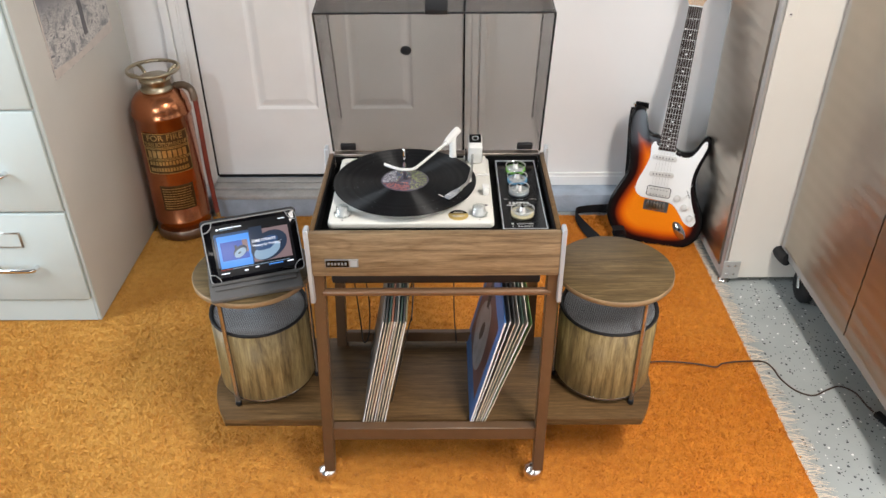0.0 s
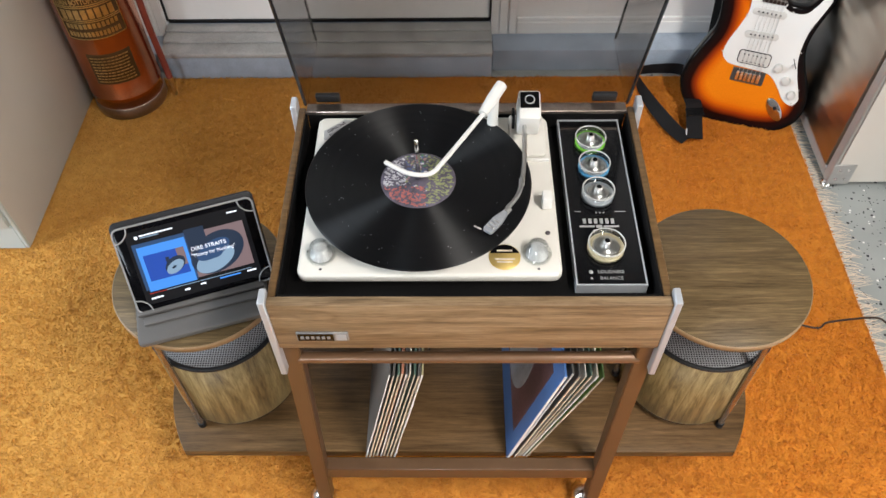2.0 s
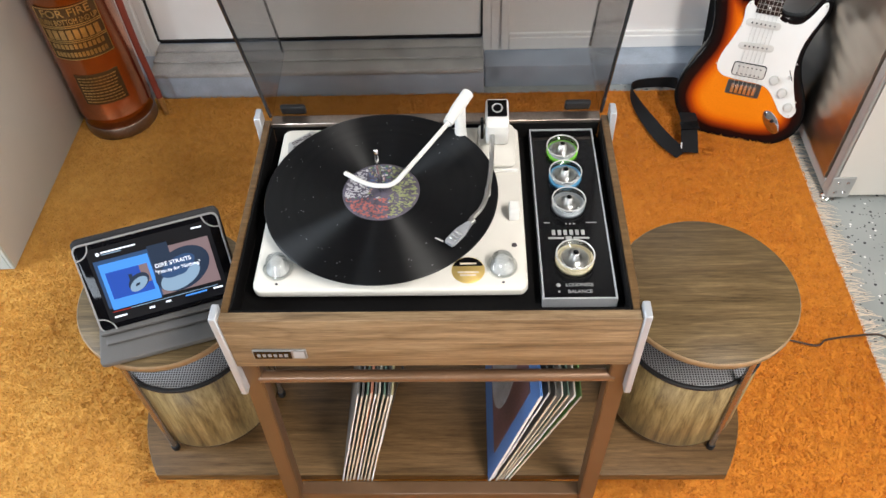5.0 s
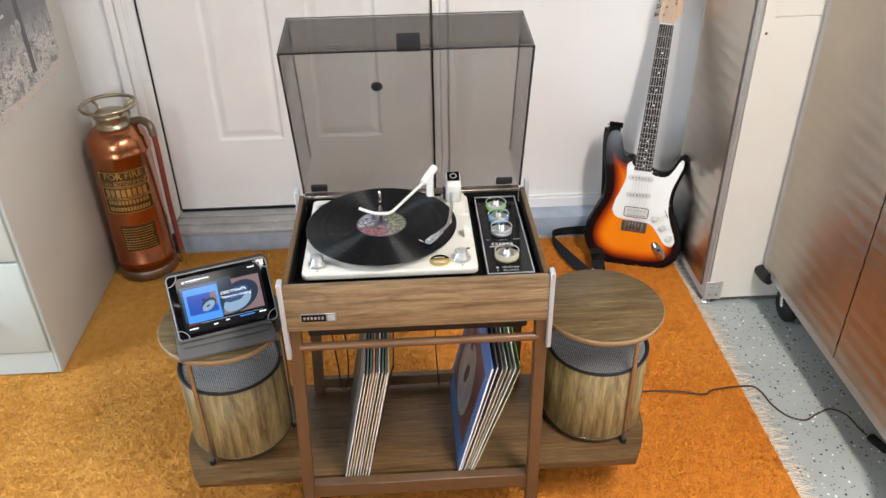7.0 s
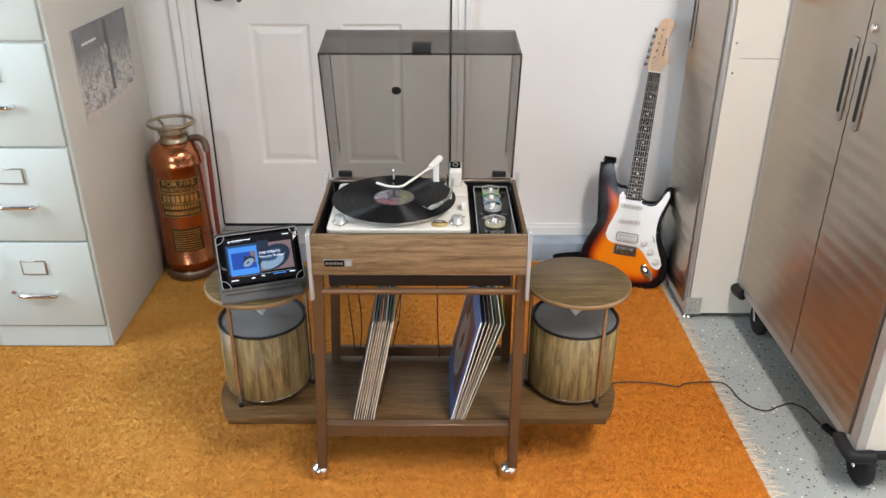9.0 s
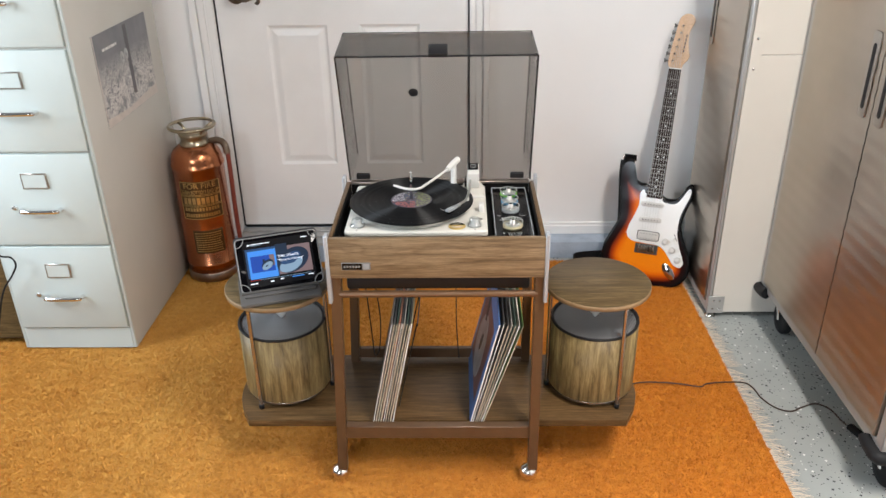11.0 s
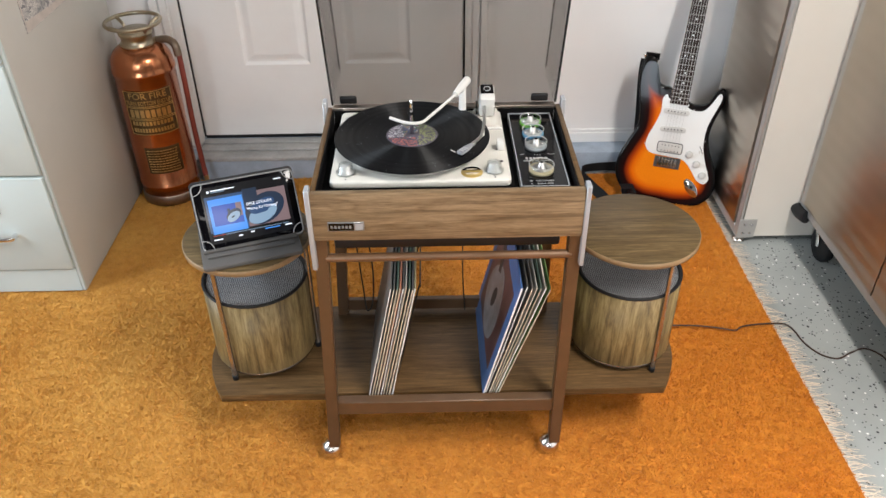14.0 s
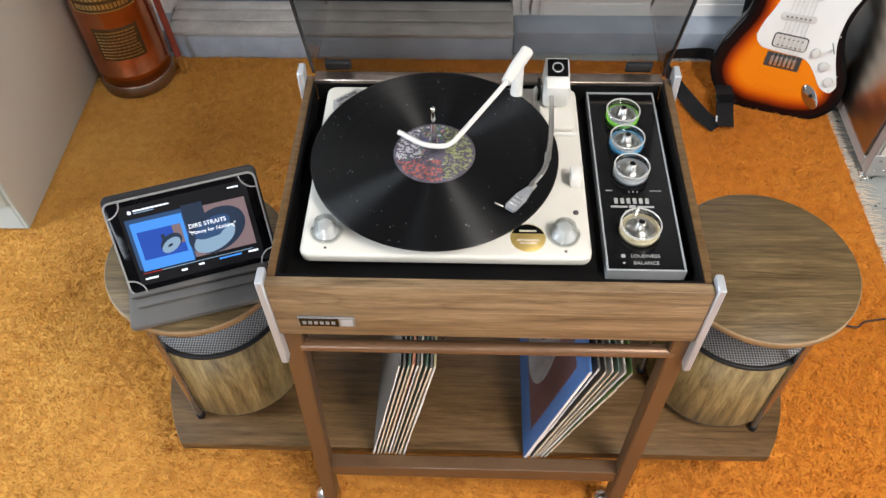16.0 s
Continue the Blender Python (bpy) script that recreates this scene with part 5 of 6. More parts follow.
o = [(0.070 * math.cos(a) * (1.2 - 0.25 * math.sin(a)), 0.090 * math.sin(a)) for a in (2 * math.pi * k / 36 for k in range(36))]
part("picture_guitar", moved(prism(o, 0.0003, 0.0008), pose(0, 0.165, 0.145) @ pose(0, 0, 0, 18) @ TOX), plain("silver_print", (0.36, 0.38, 0.43), 0.35, var=0.4, scale=22), bc, "silver guitar shape", local=True)
o = [(0.017 * math.cos(a), 0.03 * math.sin(a)) for a in (2 * math.pi * k / 24 for k in range(24))]
part("picture_hole", moved(prism(o, 0.0009, 0.0012), pose(0, 0.165, 0.150) @ pose(0, 0, 0, 18) @ TOX), INKD, bc, local=True)
part("picture_neck", moved(box(-0.0012, -0.0003, -0.013, 0.013, 0.06, 0.135), pose(0, 0.165, 0.150) @ pose(0, 0, 0, -22)), INKD, bc, local=True)
x = 0.1085
for k in range(6):
    t = rnd.choice((0.0036, 0.0044))
    lean = 14.4 + 0.75 * k
    sleeve(x, lean, (COVS[1], COVS[1], COVS[3], COVS[4], COVS[0], plain("green_cover", (0.12, 0.22, 0.06), 0.5, var=0.3))[k], t, rnd.uniform(0, 0.006), "record sleeve leaning beside the blue one", k)
    x += t / math.cos(radians(lean)) + 0.0012

WIREM = plain("black_wire", (0.02, 0.018, 0.017), 0.35, var=0.1)
for x0, x1, h, lab in ((-0.088, -0.030, 0.245, "thin black wire divider behind the record row"), (0.150, 0.236, 0.25, "thin black wire divider beside the record row")):
    b = tube(smooth_line([(x0, 1.45, 0.181), (x0 + (x1 - x0) * 0.9, 1.45, 0.181 + h), (x1 - 0.002, 1.46, 0.185 + h), (x1 - 0.002, 1.60, 0.185 + h), (x0 + (x1 - x0) * 0.9, 1.61, 0.181 + h), (x0, 1.61, 0.181)], 4), 0.0018, 8)
    solo("wire_divider", b, WIREM, lab, "wire divider", group="dividers on the shelf")
solo("speaker_wire", tube(smooth_line([(-0.200, 1.655, 0.571), (-0.185, 1.64, 0.45), (-0.172, 1.62, 0.30), (-0.165, 1.60, 0.245), (-0.150, 1.60, 0.27), (-0.146, 1.62, 0.36), (-0.160, 1.64, 0.48), (-0.168, 1.65, 0.571)], 6), 0.0017, 8), WIREM, "thin black wire hanging in a loop under the case", "wire")
solo("speaker_wire", tube(smooth_line([(0.066, 1.65, 0.571), (0.067, 1.65, 0.42), (0.068, 1.648, 0.30), (0.074, 1.66, 0.19)], 6), 0.0016, 8), WIREM, "thin black wire hanging straight under the case", "wire")

# ---- cable over the rug and floor ----
cable = thing("power_cable", "thin brown cable lying over the rug onto the floor", "cable", pose(0.9, 1.75, 0))
pts = [(0.545, 1.735, 0.016), (0.633, 1.774, 0.017), (0.705, 1.777, 0.017), (0.770, 1.768, 0.017), (0.824, 1.754, 0.017), (0.850, 1.768, 0.018), (0.912, 1.778, 0.017), (0.975, 1.786, 0.008), (0.996, 1.760, 0.004), (1.004, 1.715, 0.003), (1.030, 1.668, 0.003), (1.070, 1.650, 0.003), (1.115, 1.672, 0.003), (1.158, 1.686, 0.003), (1.190, 1.660, 0.003), (1.200, 1.610, 0.003), (1.206, 1.585, 0.004)]
part("cord", tube(smooth_line(pts, 6), 0.0024, 8), CABLEM, cable)
part("inline_plug", moved(box(-0.011, 0.011, -0.032, 0.028, 0, 0.016, 0.005, 2), pose(1.218, 1.550, 0.0005, 0, 0, 20)), RUBBER, cable, "black plug")

# ---- copper fire extinguisher ----
EX, EY = -0.921, 2.545
ext = thing("fire_extinguisher", "antique copper fire extinguisher with brass plates", "fire extinguisher", pose(EX, EY, RUG))
part("base_band", lathe([(0.093, 0.0), (0.0985, 0.003), (0.099, 0.018), (0.0975, 0.036), (0.0965, 0.038)], seg=56), TINNED, ext, "worn tinned foot band", local=True)
part("tank", lathe([(0.0965, 0.036), (0.0965, 0.066), (0.0990, 0.069), (0.0990, 0.076), (0.0967, 0.079), (0.0962, 0.462), (0.0990, 0.466), (0.0990, 0.475), (0.0962, 0.479), (0.0955, 0.492), (0.0915, 0.511), (0.082, 0.527), (0.067, 0.540), (0.050, 0.547)], seg=64), COPPER, ext, "polished old copper tank", local=True)
part("collar", lathe([(0.050, 0.544), (0.053, 0.548), (0.053, 0.553), (0.0475, 0.556), (0.0475, 0.576), (0.052, 0.580), (0.052, 0.590), (0.046, 0.594), (0.0, 0.597)], seg=48), NICKEL, ext, "tarnished brass collar and cap", local=True)
ring = [(0.083 * math.cos(a), 0.083 * math.sin(a), 0.617) for a in (2 * math.pi * k / 48 for k in range(48))]
hr = part("hand_ring", tube(ring, 0.0062, 10, closed=True), NICKEL, ext, "round brass hand wheel", local=True)
for a in (35, 145, 215, 325):
    c, s = math.cos(radians(a)), math.sin(radians(a))
    part("ring_arm", tube(smooth_line([(c * 0.046, s * 0.046, 0.586), (c * 0.056, s * 0.056, 0.602), (c * 0.079, s * 0.079, 0.615)], 4), 0.0055, 8), NICKEL, hr, local=True)
part("hose_elbow", tube(smooth_line([(0.050, 0.030, 0.545), (0.085, 0.020, 0.552), (0.112, 0.006, 0.540), (0.119, 0.0, 0.505)], 5), 0.0125, 12), ELBOW, ext, "dark metal hose elbow", local=True)
part("hose", tube(smooth_line([(0.121, 0.0, 0.51), (0.121, 0.0, 0.42), (0.116, 0.010, 0.25), (0.116, 0.02, 0.11), (0.120, 0.015, 0.055)], 5), 0.0088, 12), HOSE, ext, "dark red rubber hose", local=True)
part("nozzle", tube([(0.120, 0.015, 0.058), (0.126, 0.008, 0.004)], [0.009, 0.005], 12), BRASS, ext, "brass nozzle", local=True)


def wrap(bm, r, turn):
    """Bend a flat upright plate (x across, z up, y depth) round the tank."""
    for v in bm.verts:
        a = radians(-90 + turn) + v.co.x / r
        rr = r - v.co.y
        v.co.x, v.co.y = rr * math.cos(a), rr * math.sin(a)
    return bm


def strip(x0, x1, z0, z1, y, d, n=16):
    b = bmesh.new()
    for k in range(n):
        joined(b, box(x0 + (x1 - x0) * k / n, x0 + (x1 - x0) * (k + 1) / n, y - d, y, z0, z1))
    bmesh.ops.remove_doubles(b, verts=b.verts, dist=1e-6)
    inner = [f for f in b.faces if abs(f.normal.x) > 0.9 and abs(f.calc_center_median().x - x0) > 1e-5 and abs(f.calc_center_median().x - x1) > 1e-5]
    bmesh.ops.delete(b, geom=inner, context="FACES")
    return b


TURN_P = 14
RT = 0.0963


def raised_text(text, size, z, width):
    cu = bpy.data.curves.new("lettering", "FONT")
    cu.body, cu.size, cu.extrude, cu.align_x, cu.align_y = text, size, 0.0009, "CENTER", "CENTER"
    tmp = bpy.data.objects.new("lettering", cu)
    me = bpy.data.meshes.new_from_object(tmp)
    bpy.data.objects.remove(tmp)
    b = bmesh.new()
    b.from_mesh(me)
    bpy.data.meshes.remove(me)
    xs = [v.co.x for v in b.verts]
    k = width / (max(xs) - min(xs))
    b.transform(Matrix(((k, 0, 0, 0), (0, 0, -1, -0.0025), (0, 1, 0, z), (0, 0, 0, 1))))
    return wrap(b, RT, TURN_P)


p1 = part("name_plate", wrap(strip(-0.078, 0.078, 0.275, 0.425, 0.0, 0.0016), RT, TURN_P), BRASSD, ext, "embossed brass instruction plate", local=True)
b = None
for z in (0.275, 0.423, 0.368, 0.373, 0.326, 0.331):
    b = joined(b, wrap(strip(-0.078, 0.078, z, z + 0.0022, -0.0016, 0.0012), RT, TURN_P))
for x in (-0.078, 0.076):
    b = joined(b, wrap(strip(x, x + 0.002, 0.275, 0.425, -0.0016, 0.0012, 2), RT, TURN_P))
part("plate_border", b, BRASS, p1, "bright brass border lines", local=True)
part("lettering", raised_text("FOR FIRE", 0.029, 0.4085, 0.118), BRASS, p1, "raised brass letters", local=True)
part("lettering", raised_text("TURN BOTTOM END UP", 0.020, 0.385, 0.144), BRASS, p1, "raised brass letters", local=True)
b = None
for k in range(8):
    x = -0.066 + k * 0.0168
    b = joined(b, wrap(strip(x, x + 0.0125, 0.336, 0.363, -0.0016, 0.0012, 2), RT, TURN_P))
tagged(part("maker_bars", b, BRASS, p1, local=True), kind="stuff")
b = None
for z, n in ((0.308, 12), (0.284, 14)):
    for k in range(n):
        x = -0.067 + k * 0.134 / n
        b = joined(b, wrap(strip(x, x + 0.134 / n * 0.7, z, z + 0.014, -0.0016, 0.001, 1), RT, TURN_P))
tagged(part("maker_bars", b, BRASS, p1, local=True), kind="stuff")
p2 = part("small_plate", wrap(strip(-0.058, 0.058, 0.129, 0.226, 0.0, 0.0014), RT, TURN_P + 4), BRASSD, ext, "dark brass inspection plate", local=True)
b = None
rnd = random.Random(2)
for k in range(9):
    z, x = 0.136 + k * 0.0096, -0.051
    while x < 0.044:
        w = rnd.uniform(0.004, 0.011)
        b = joined(b, wrap(strip(x, x + w, z, z + 0.0035, -0.0014, 0.0007, 1), RT, TURN_P + 4))
        x += w + 0.0022
tagged(part("plate_print", b, BRASS, p2, local=True), kind="stuff")

# ---- electric guitar ----
DARKM = plain("dark_steel", (0.12, 0.12, 0.12), 0.35, 0.6)
ga = Vector((0.083, 0.188, 0.662)).normalized()
gr = Vector((math.cos(radians(17)), -math.sin(radians(17)), 0))
gr = (gr - ga * gr.dot(ga)).normalized()
gn = gr.cross(ga)
go = Vector((0.797, 2.468, 0.143)) - ga * 0.155 - gr * 0.002
gr, ga, gn = gr * 1.035, ga * 1.035, gn * 1.035
GM = Matrix(((gr.x, ga.x, gn.x, go.x), (gr.y, ga.y, gn.y, go.y), (gr.z, ga.z, gn.z, go.z), (0, 0, 0, 1)))
gt = thing("electric_guitar", "sunburst electric guitar with white pickguard leaning on the wall", "guitar", GM)
OUT = [(0.0, 0.002), (-0.07, 0.006), (-0.128, 0.036), (-0.159, 0.090), (-0.157, 0.145), (-0.136, 0.20), (-0.116, 0.25), (-0.116, 0.30), (-0.127, 0.35), (-0.137, 0.40), (-0.137, 0.445), (-0.126, 0.472), (-0.108, 0.479), (-0.091, 0.468), (-0.091, 0.435), (-0.079, 0.405), (-0.054, 0.389), (-0.030, 0.386),
       (0.028, 0.352), (0.050, 0.343), (0.080, 0.347), (0.096, 0.364), (0.108, 0.393), (0.124, 0.406), (0.139, 0.391), (0.134, 0.350), (0.119, 0.30), (0.113, 0.25), (0.127, 0.20), (0.152, 0.15), (0.165, 0.10), (0.154, 0.05), (0.112, 0.014), (0.05, 0.002)]
line = [(p.x, p.y) for p in smooth_line([(x, y, 0) for x, y in OUT], 5, True)]
part("body", prism(line, -0.044, -0.0004, 0.008, 3), LACQB, gt, "black lacquered body edge", local=True)


def inset(pts, c, s):
    return [(c[0] + (x - c[0]) * s, c[1] + (y - c[1]) * s) for x, y in pts]


arr, cen = np.array(line), (0.0, 0.165)
b = bmesh.new()
lay = b.verts.layers.float.new("burst")
rings = []
for s in (0.945, 0.90, 0.84, 0.77, 0.69, 0.60, 0.48, 0.33, 0.16):
    row = []
    for x, y in inset(line, cen, s):
        v = b.verts.new((x, y, 0.0))
        d = np.hypot(arr[:, 0] - x, arr[:, 1] - y).min()
        v[lay] = float(np.clip((d - 0.011) / 0.060, 0, 1))
        row.append(v)
    rings.append(row)
n = len(line)
for p, q in zip(rings, rings[1:]):
    for k in range(n):
        b.faces.new((p[k], p[(k + 1) % n], q[(k + 1) % n], q[k]))
cv = b.verts.new((*cen, 0.0))
cv[lay] = 1.0
for k in range(n):
    b.faces.new((rings[-1][k], rings[-1][(k + 1) % n], cv))
bmesh.ops.recalc_face_normals(b, faces=b.faces)
if sum(f.normal.z for f in b.faces) < 0:
    bmesh.ops.reverse_faces(b, faces=b.faces)
part("burst_top", b, BURST, gt, "amber, red and black sunburst top", local=True)
PG = [(-0.040, 0.366), (-0.052, 0.350), (-0.050, 0.31), (-0.062, 0.265), (-0.075, 0.228), (-0.078, 0.194), (-0.062, 0.175), (-0.040, 0.170), (0.0, 0.168), (0.040, 0.166), (0.062, 0.154), (0.083, 0.130), (0.104, 0.104), (0.128, 0.096), (0.139, 0.113), (0.134, 0.130), (0.115, 0.175), (0.101, 0.225), (0.102, 0.285), (0.117, 0.335), (0.127, 0.368), (0.124, 0.388), (0.114, 0.384), (0.099, 0.354), (0.080, 0.330), (0.050, 0.326), (0.030, 0.334), (0.029, 0.345), (-0.029, 0.352)]
pl = [(p.x, p.y) for p in smooth_line([(x, y, 0) for x, y in PG], 4, True)]
pg = part("pickguard", prism(pl, 0.0002, 0.0028, 0.0008, 1), GUARD, gt, "white pickguard", local=True)
for x, y in ((-0.045, 0.357), (-0.051, 0.30), (-0.080, 0.20), (0.121, 0.381), (0.105, 0.30), (0.103, 0.235), (0.131, 0.140), (0.126, 0.102), (0.05, 0.328)):
    part("screw", disc(0.0022, 0.0028, 0.0034, (x, y, 0), 0.0003, 10), STEEL, pg, local=True)
for y, tilt in ((0.315, 0), (0.258, 3)):
    pk = part("pickup", moved(prism(rounded(-0.041, 0.041, -0.009, 0.009, 0.0088), 0.0028, 0.0062, 0.001), pose(-0.002, y, 0, 0, 0, tilt)), WHITEP, gt, "white single-coil pickup", local=True)
    for k in range(6):
        part("pole_piece", moved(disc(0.0024, 0.0062, 0.0068, (-0.026 + k * 0.0104, 0, 0), 0.0003, 10), pose(-0.002, y, 0, 0, 0, tilt)), DARKM, pk, local=True)
hb = part("humbucker", prism(rounded(-0.038, 0.038, 0.182, 0.213, 0.006), 0.0028, 0.0068, 0.001), WHITEP, gt, "white bridge pickup", local=True)
part("humbucker_ring", tube([Vector((x, y, 0.0034)) for x, y in rounded(-0.039, 0.039, 0.181, 0.214, 0.007)], 0.0015, 6, closed=True), SLATE, hb, local=True)
for k in range(6):
    for y in (0.187, 0.205):
        part("pole_piece", disc(0.0022, 0.0068, 0.0074, (-0.026 + k * 0.0104, y, 0), 0.0003, 10), DARKM, hb, local=True)
brd = part("bridge", box(-0.041, 0.041, 0.130, 0.166, 0.0003, 0.004, 0.001), DARKM, gt, "chrome tremolo bridge", local=True)
for k in range(6):
    part("saddle", box(-0.031 + k * 0.0104, -0.0225 + k * 0.0104, 0.136, 0.160, 0.004, 0.010, 0.001), CHROME, brd, local=True)
for x, y in ((0.064, 0.186), (0.092, 0.158), (0.117, 0.124)):
    part("control_knob", lathe([(0.0115, 0.0028), (0.0118, 0.006), (0.0095, 0.014), (0.0085, 0.0145), (0, 0.0145)], (x, y, 0), 24), WHITEP, gt, "white control knob", local=True)
part("selector_switch", moved(box(-0.001, 0.001, -0.014, 0.014, 0.0029, 0.0034), pose(0.098, 0.205, 0, 0, 0, 28)), SLATE, gt, local=True)
part("switch_tip", tube([(0.096, 0.202, 0.003), (0.094, 0.199, 0.016)], 0.0025, 8), WHITEP, gt, local=True)
o = [(0.0165 * math.cos(a), 0.035 * math.sin(a)) for a in (2 * math.pi * k / 32 for k in range(32))]
jp = part("jack_plate", moved(prism(o, 0.0003, 0.003, 0.0012, 2), pose(0.091, 0.076, 0, 0, 0, 38)), CHROME, gt, "chrome boat jack plate", local=True)
part("jack_hole", moved(disc(0.005, 0.003, 0.0034, bev=0.0001, seg=16), pose(0.092, 0.080, 0)), RUBBER, jp, local=True)
# neck, frets, headstock, strings
NV, BV = 0.806, 0.340
b = prism([(-0.0285, BV), (0.0285, BV), (0.0215, NV), (-0.0215, NV)], -0.016, 0.0035, 0.003, 2)
part("neck", b, MAPLE, gt, "maple neck", local=True)
fb = part("fretboard", prism([(-0.0283, BV), (0.0283, BV), (0.0213, NV), (-0.0213, NV)], 0.0036, 0.0085, 0.001), ROSE, gt, "dark rosewood fretboard", local=True)
for k in range(1, 22):
    v = NV - 0.648 * (1 - 2 ** (-k / 12))
    w = 0.0213 + (NV - v) / (NV - BV) * 0.007
    part("fret", box(-w, w, v - 0.0009, v + 0.0009, 0.0085, 0.0095), PULLM, fb, local=True, smooth=None)
for k in (3, 5, 7, 9, 12, 15, 17, 19, 21):
    v = NV - 0.648 * (1 - 0.5 * (2 ** (-k / 12) + 2 ** (-(k - 1) / 12)))
    for u in ((-0.011, 0.011) if k == 12 else (0,)):
        part("inlay_dot", disc(0.003, 0.0085, 0.0088, (u, v, 0), 0.0001, 14), GUARD, fb, local=True)
part("nut", box(-0.0215, 0.0215, NV, NV + 0.004, 0.003, 0.0105, 0.0006), GUARD, gt, local=True)
HS = [(-0.0205, 0.004), (-0.0275, 0.018), (-0.0265, 0.032), (-0.023, 0.070), (-0.0165, 0.120), (-0.010, 0.160), (0.001, 0.176), (0.020, 0.181), (0.037, 0.172), (0.041, 0.155), (0.034, 0.138), (0.0285, 0.118), (0.0300, 0.090), (0.036, 0.062), (0.041, 0.046), (0.0365, 0.032), (0.024, 0.016), (0.0205, 0.004)]
hl = [(p.x * 1.04, NV + p.y * 1.07) for p in smooth_line([(x, y, 0) for x, y in HS], 4)]
hs = part("headstock", prism(hl, -0.014, 0.000, 0.002, 2), MAPLE, gt, "natural maple headstock", local=True)
b = None
for k in range(5):
    b = box(0.016 + 0.001 * k, 0.021 + 0.001 * k, NV + 0.060 + k * 0.013, NV + 0.070 + k * 0.013, 0.0001, 0.0006, bm=b)
tagged(part("maker_bars", b, INKD, hs, local=True), kind="stuff")
tops = []
for k in range(6):
    v, u = NV + 0.028 + k * 0.0245, -0.0125 + k * 0.0034
    tops.append((u, v))
    tp = part("tuner", lathe([(0.0052, 0.0002), (0.0052, 0.002), (0.003, 0.003), (0.003, 0.010), (0, 0.010)], (u, v, 0), 16), CHROME, hs, "chrome tuning peg", local=True)
    part("tuner_button", tube([(u - 0.010, v, -0.010), (u - 0.021, v, -0.010), (u - 0.030, v, -0.010)], [0.003, 0.0035, 0.0085], 10, flat=0.55, side=(0, 0, 1)), DARKM, tp, local=True)
for k in range(6):
    u0, u1 = -0.0268 + k * 0.0104, -0.017 + k * 0.0068
    part("string", tube([(u0, 0.148, 0.0105), (u1, NV + 0.002, 0.0112), (tops[k][0], tops[k][1], 0.006)], 0.00055, 5), STEEL, gt, local=True)
# strap
for u, v, z in ((-0.13, 0.466, -0.02), (0.0, 0.0, -0.02)):
    part("strap_button", moved(lathe([(0.004, 0), (0.004, 0.006), (0.008, 0.009), (0.008, 0.012), (0, 0.012)], seg=16), pose(u, v, z, 90 if v < 0.1 else -90, 0, 0)), CHROME, gt, local=True)
b = moved(box(-0.022, 0.022, -0.018, 0.024, -0.002, 0.002, 0.001), GM @ pose(-0.108, 0.474, -0.028, 60))
part("strap_end", b, STRAPM, gt, "black strap end on the upper horn")


def ribbon(rows, thick=0.0022, steps=6):
    """Flat webbing through (place, width direction, half width)."""
    p = smooth_line([q[0] for q in rows], steps)
    u = smooth_line([q[1] for q in rows], steps)
    h = smooth_line([(q[2], 0, 0) for q in rows], steps)
    b, rings = bmesh.new(), []
    for k in range(len(p)):
        d = (p[min(len(p) - 1, k + 1)] - p[max(0, k - 1)]).normalized()
        w = (u[k] - d * u[k].dot(d)).normalized()
        n = d.cross(w) * thick / 2
        w = w * h[k].x
        rings.append([b.verts.new(p[k] + c) for c in (-w - n, w - n, w + n, -w + n)])
    for q, r in zip(rings, rings[1:]):
        for k in range(4):
            b.faces.new((q[k], q[(k + 1) % 4], r[(k + 1) % 4], r[k]))
    b.faces.new(rings[0][::-1])
    b.faces.new(rings[-1])
    bmesh.ops.recalc_face_normals(b, faces=b.faces)
    return b


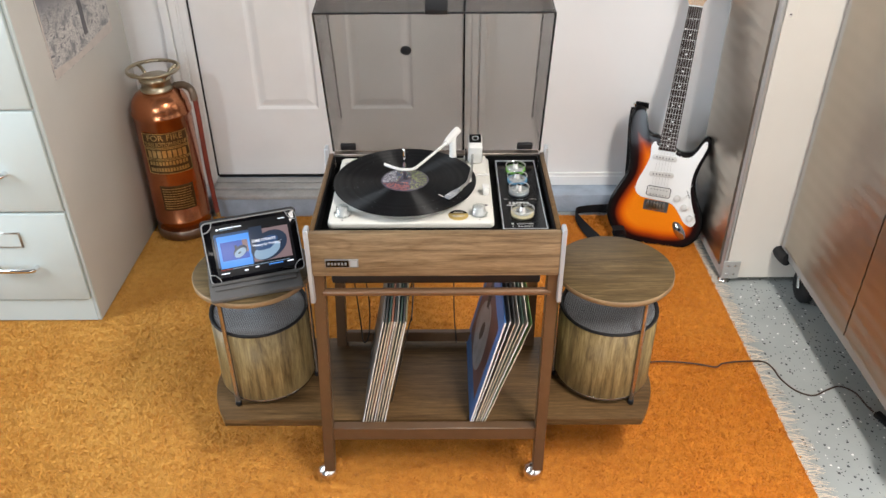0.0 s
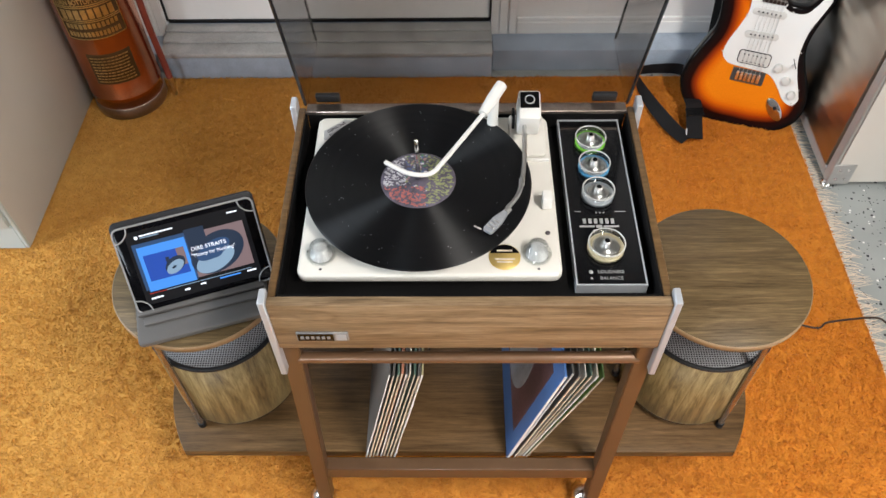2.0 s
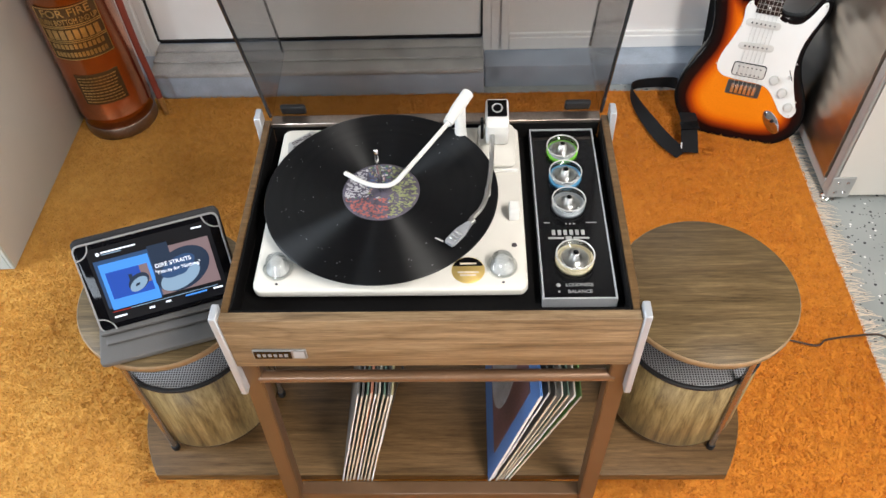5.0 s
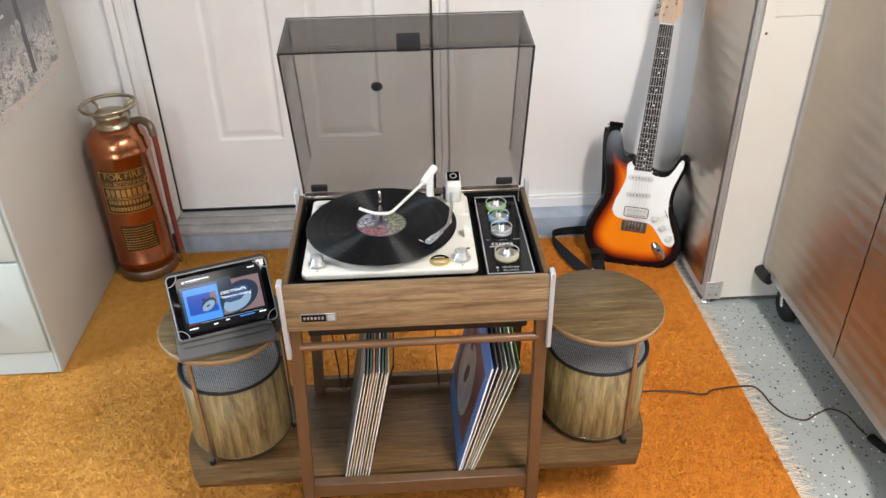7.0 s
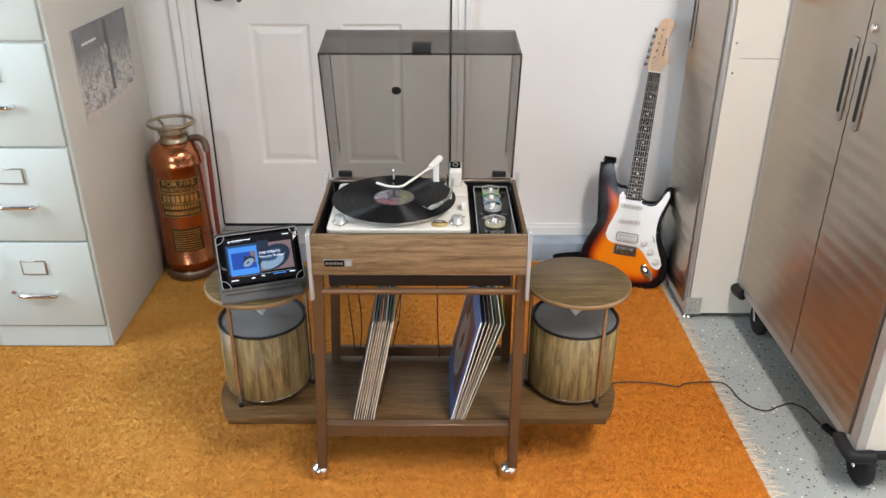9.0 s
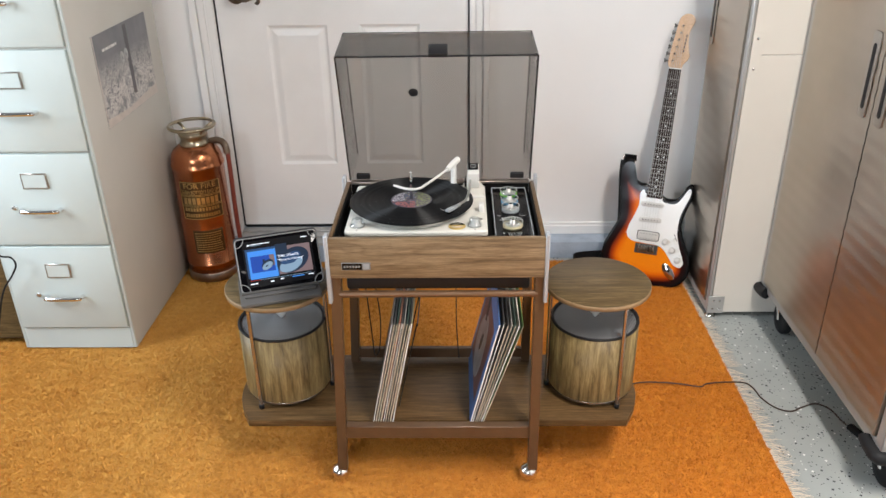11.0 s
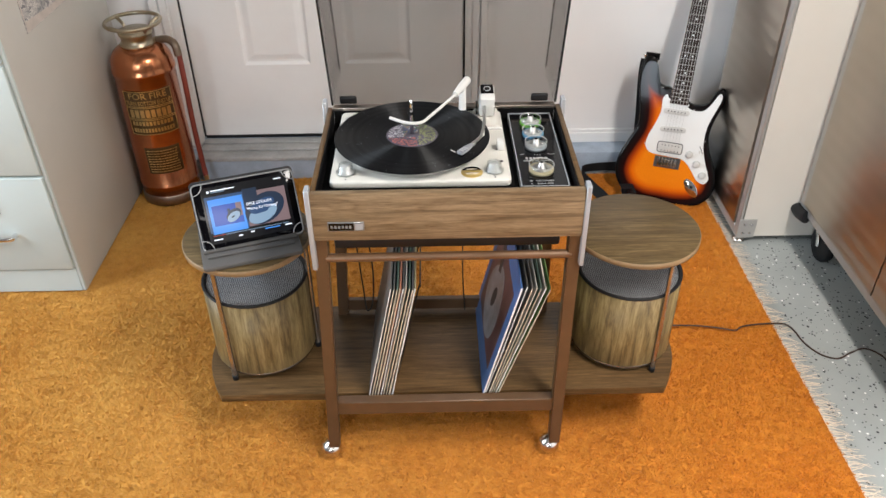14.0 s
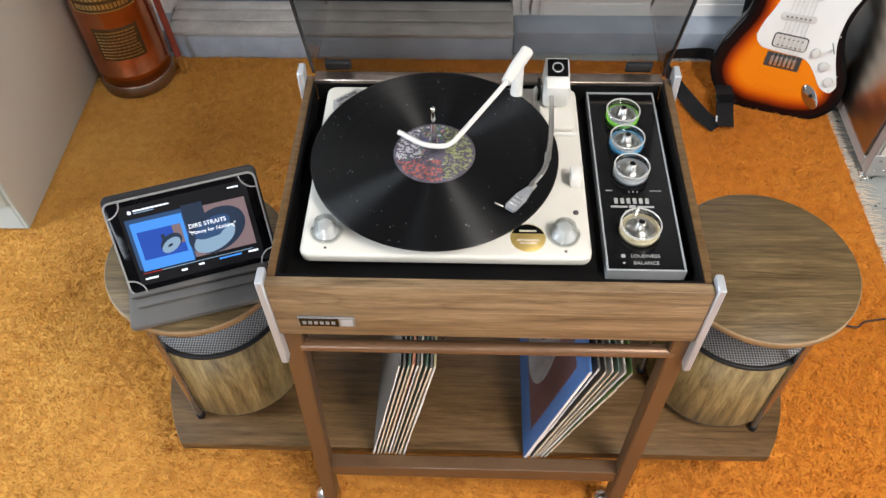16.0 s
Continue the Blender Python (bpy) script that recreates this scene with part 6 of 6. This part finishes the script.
UP = (0.0, 0.0, 1.0)
sx = tuple(gr)
part("strap", ribbon([(GM @ Vector((-0.125, 0.462, -0.05)), sx, 0.020), (GM @ Vector((-0.122, 0.40, -0.066)), sx, 0.022), (GM @ Vector((-0.105, 0.25, -0.072)), sx, 0.022), (GM @ Vector((-0.10, 0.10, -0.066)), (0.5, 0, 0.8), 0.021),
                       ((0.660, 2.622, 0.040), UP, 0.018), ((0.600, 2.632, 0.034), UP, 0.016), ((0.552, 2.626, 0.031), UP, 0.015), ((0.538, 2.600, 0.031), UP, 0.015), ((0.545, 2.545, 0.031), (0.3, 0.1, 0.9), 0.016), ((0.573, 2.462, 0.029), (0.7, 0.25, 0.65), 0.018), ((0.606, 2.395, 0.024), (0.88, 0.42, 0.25), 0.020), ((0.640, 2.352, 0.020), (0.85, 0.5, 0.1), 0.021)]), STRAPM, gt, "black webbing strap trailing on the rug", smooth=30)
part("strap", ribbon([((0.660, 2.352, 0.024), (1, 0.1, 0), 0.022), ((0.664, 2.40, 0.040), (1, 0.1, 0), 0.022), ((0.668, 2.445, 0.056), (1, 0.15, 0), 0.022), ((0.672, 2.485, 0.050), (0.9, 0.4, 0), 0.021), ((0.700, 2.492, 0.040), (0.5, 0.8, 0.2), 0.019), ((0.745, 2.462, 0.032), (0.3, 0.6, 0.7), 0.017), (GM @ Vector((0.0, -0.004, -0.022)), (0.2, 0.3, 0.9), 0.015)]), STRAPM, gt, smooth=30)
part("strap_buckle", moved(box(-0.025, 0.025, -0.012, 0.012, 0, 0.005, 0.0015), pose(0.667, 2.425, 0.052, 16, 0, 4)), BLACKG, gt, "black plastic slider")
part("strap_buckle", moved(box(-0.0025, 0.0025, -0.010, 0.010, 0, 0.003, 0.001), pose(0.640, 2.372, 0.030, 14, 0, -12)), CHROME, gt, "small bright strap clip")

# ---- wooden cabinet beside the filing cabinet, with a hanging cord ----
wc = thing("wooden_cabinet", "brown wooden cabinet beside the filing cabinet", "cabinet", pose(-1.7, 2.35, RUG))
part("side", box(-1.96, -1.440, 2.02, 2.62, RUG + 0.02, 0.74, 0.003), WALNUTT, wc)
part("plinth", box(-1.94, -1.455, 2.05, 2.60, RUG, RUG + 0.02), RUBBER, wc)
solo("hanging_cord", tube(smooth_line([(-1.62, 2.0, 0.743), (-1.56, 1.985, 0.70), (-1.47, 1.965, 0.46), (-1.40, 1.95, 0.393), (-1.362, 1.95, 0.383), (-1.352, 1.95, 0.357), (-1.372, 1.95, 0.320), (-1.43, 1.955, 0.24), (-1.50, 1.96, 0.05), (-1.52, 1.965, 0.016), (-1.60, 1.97, 0.016)], 6), 0.003, 8), RUBBER, "black cord hanging in front of the drawers", "cord")
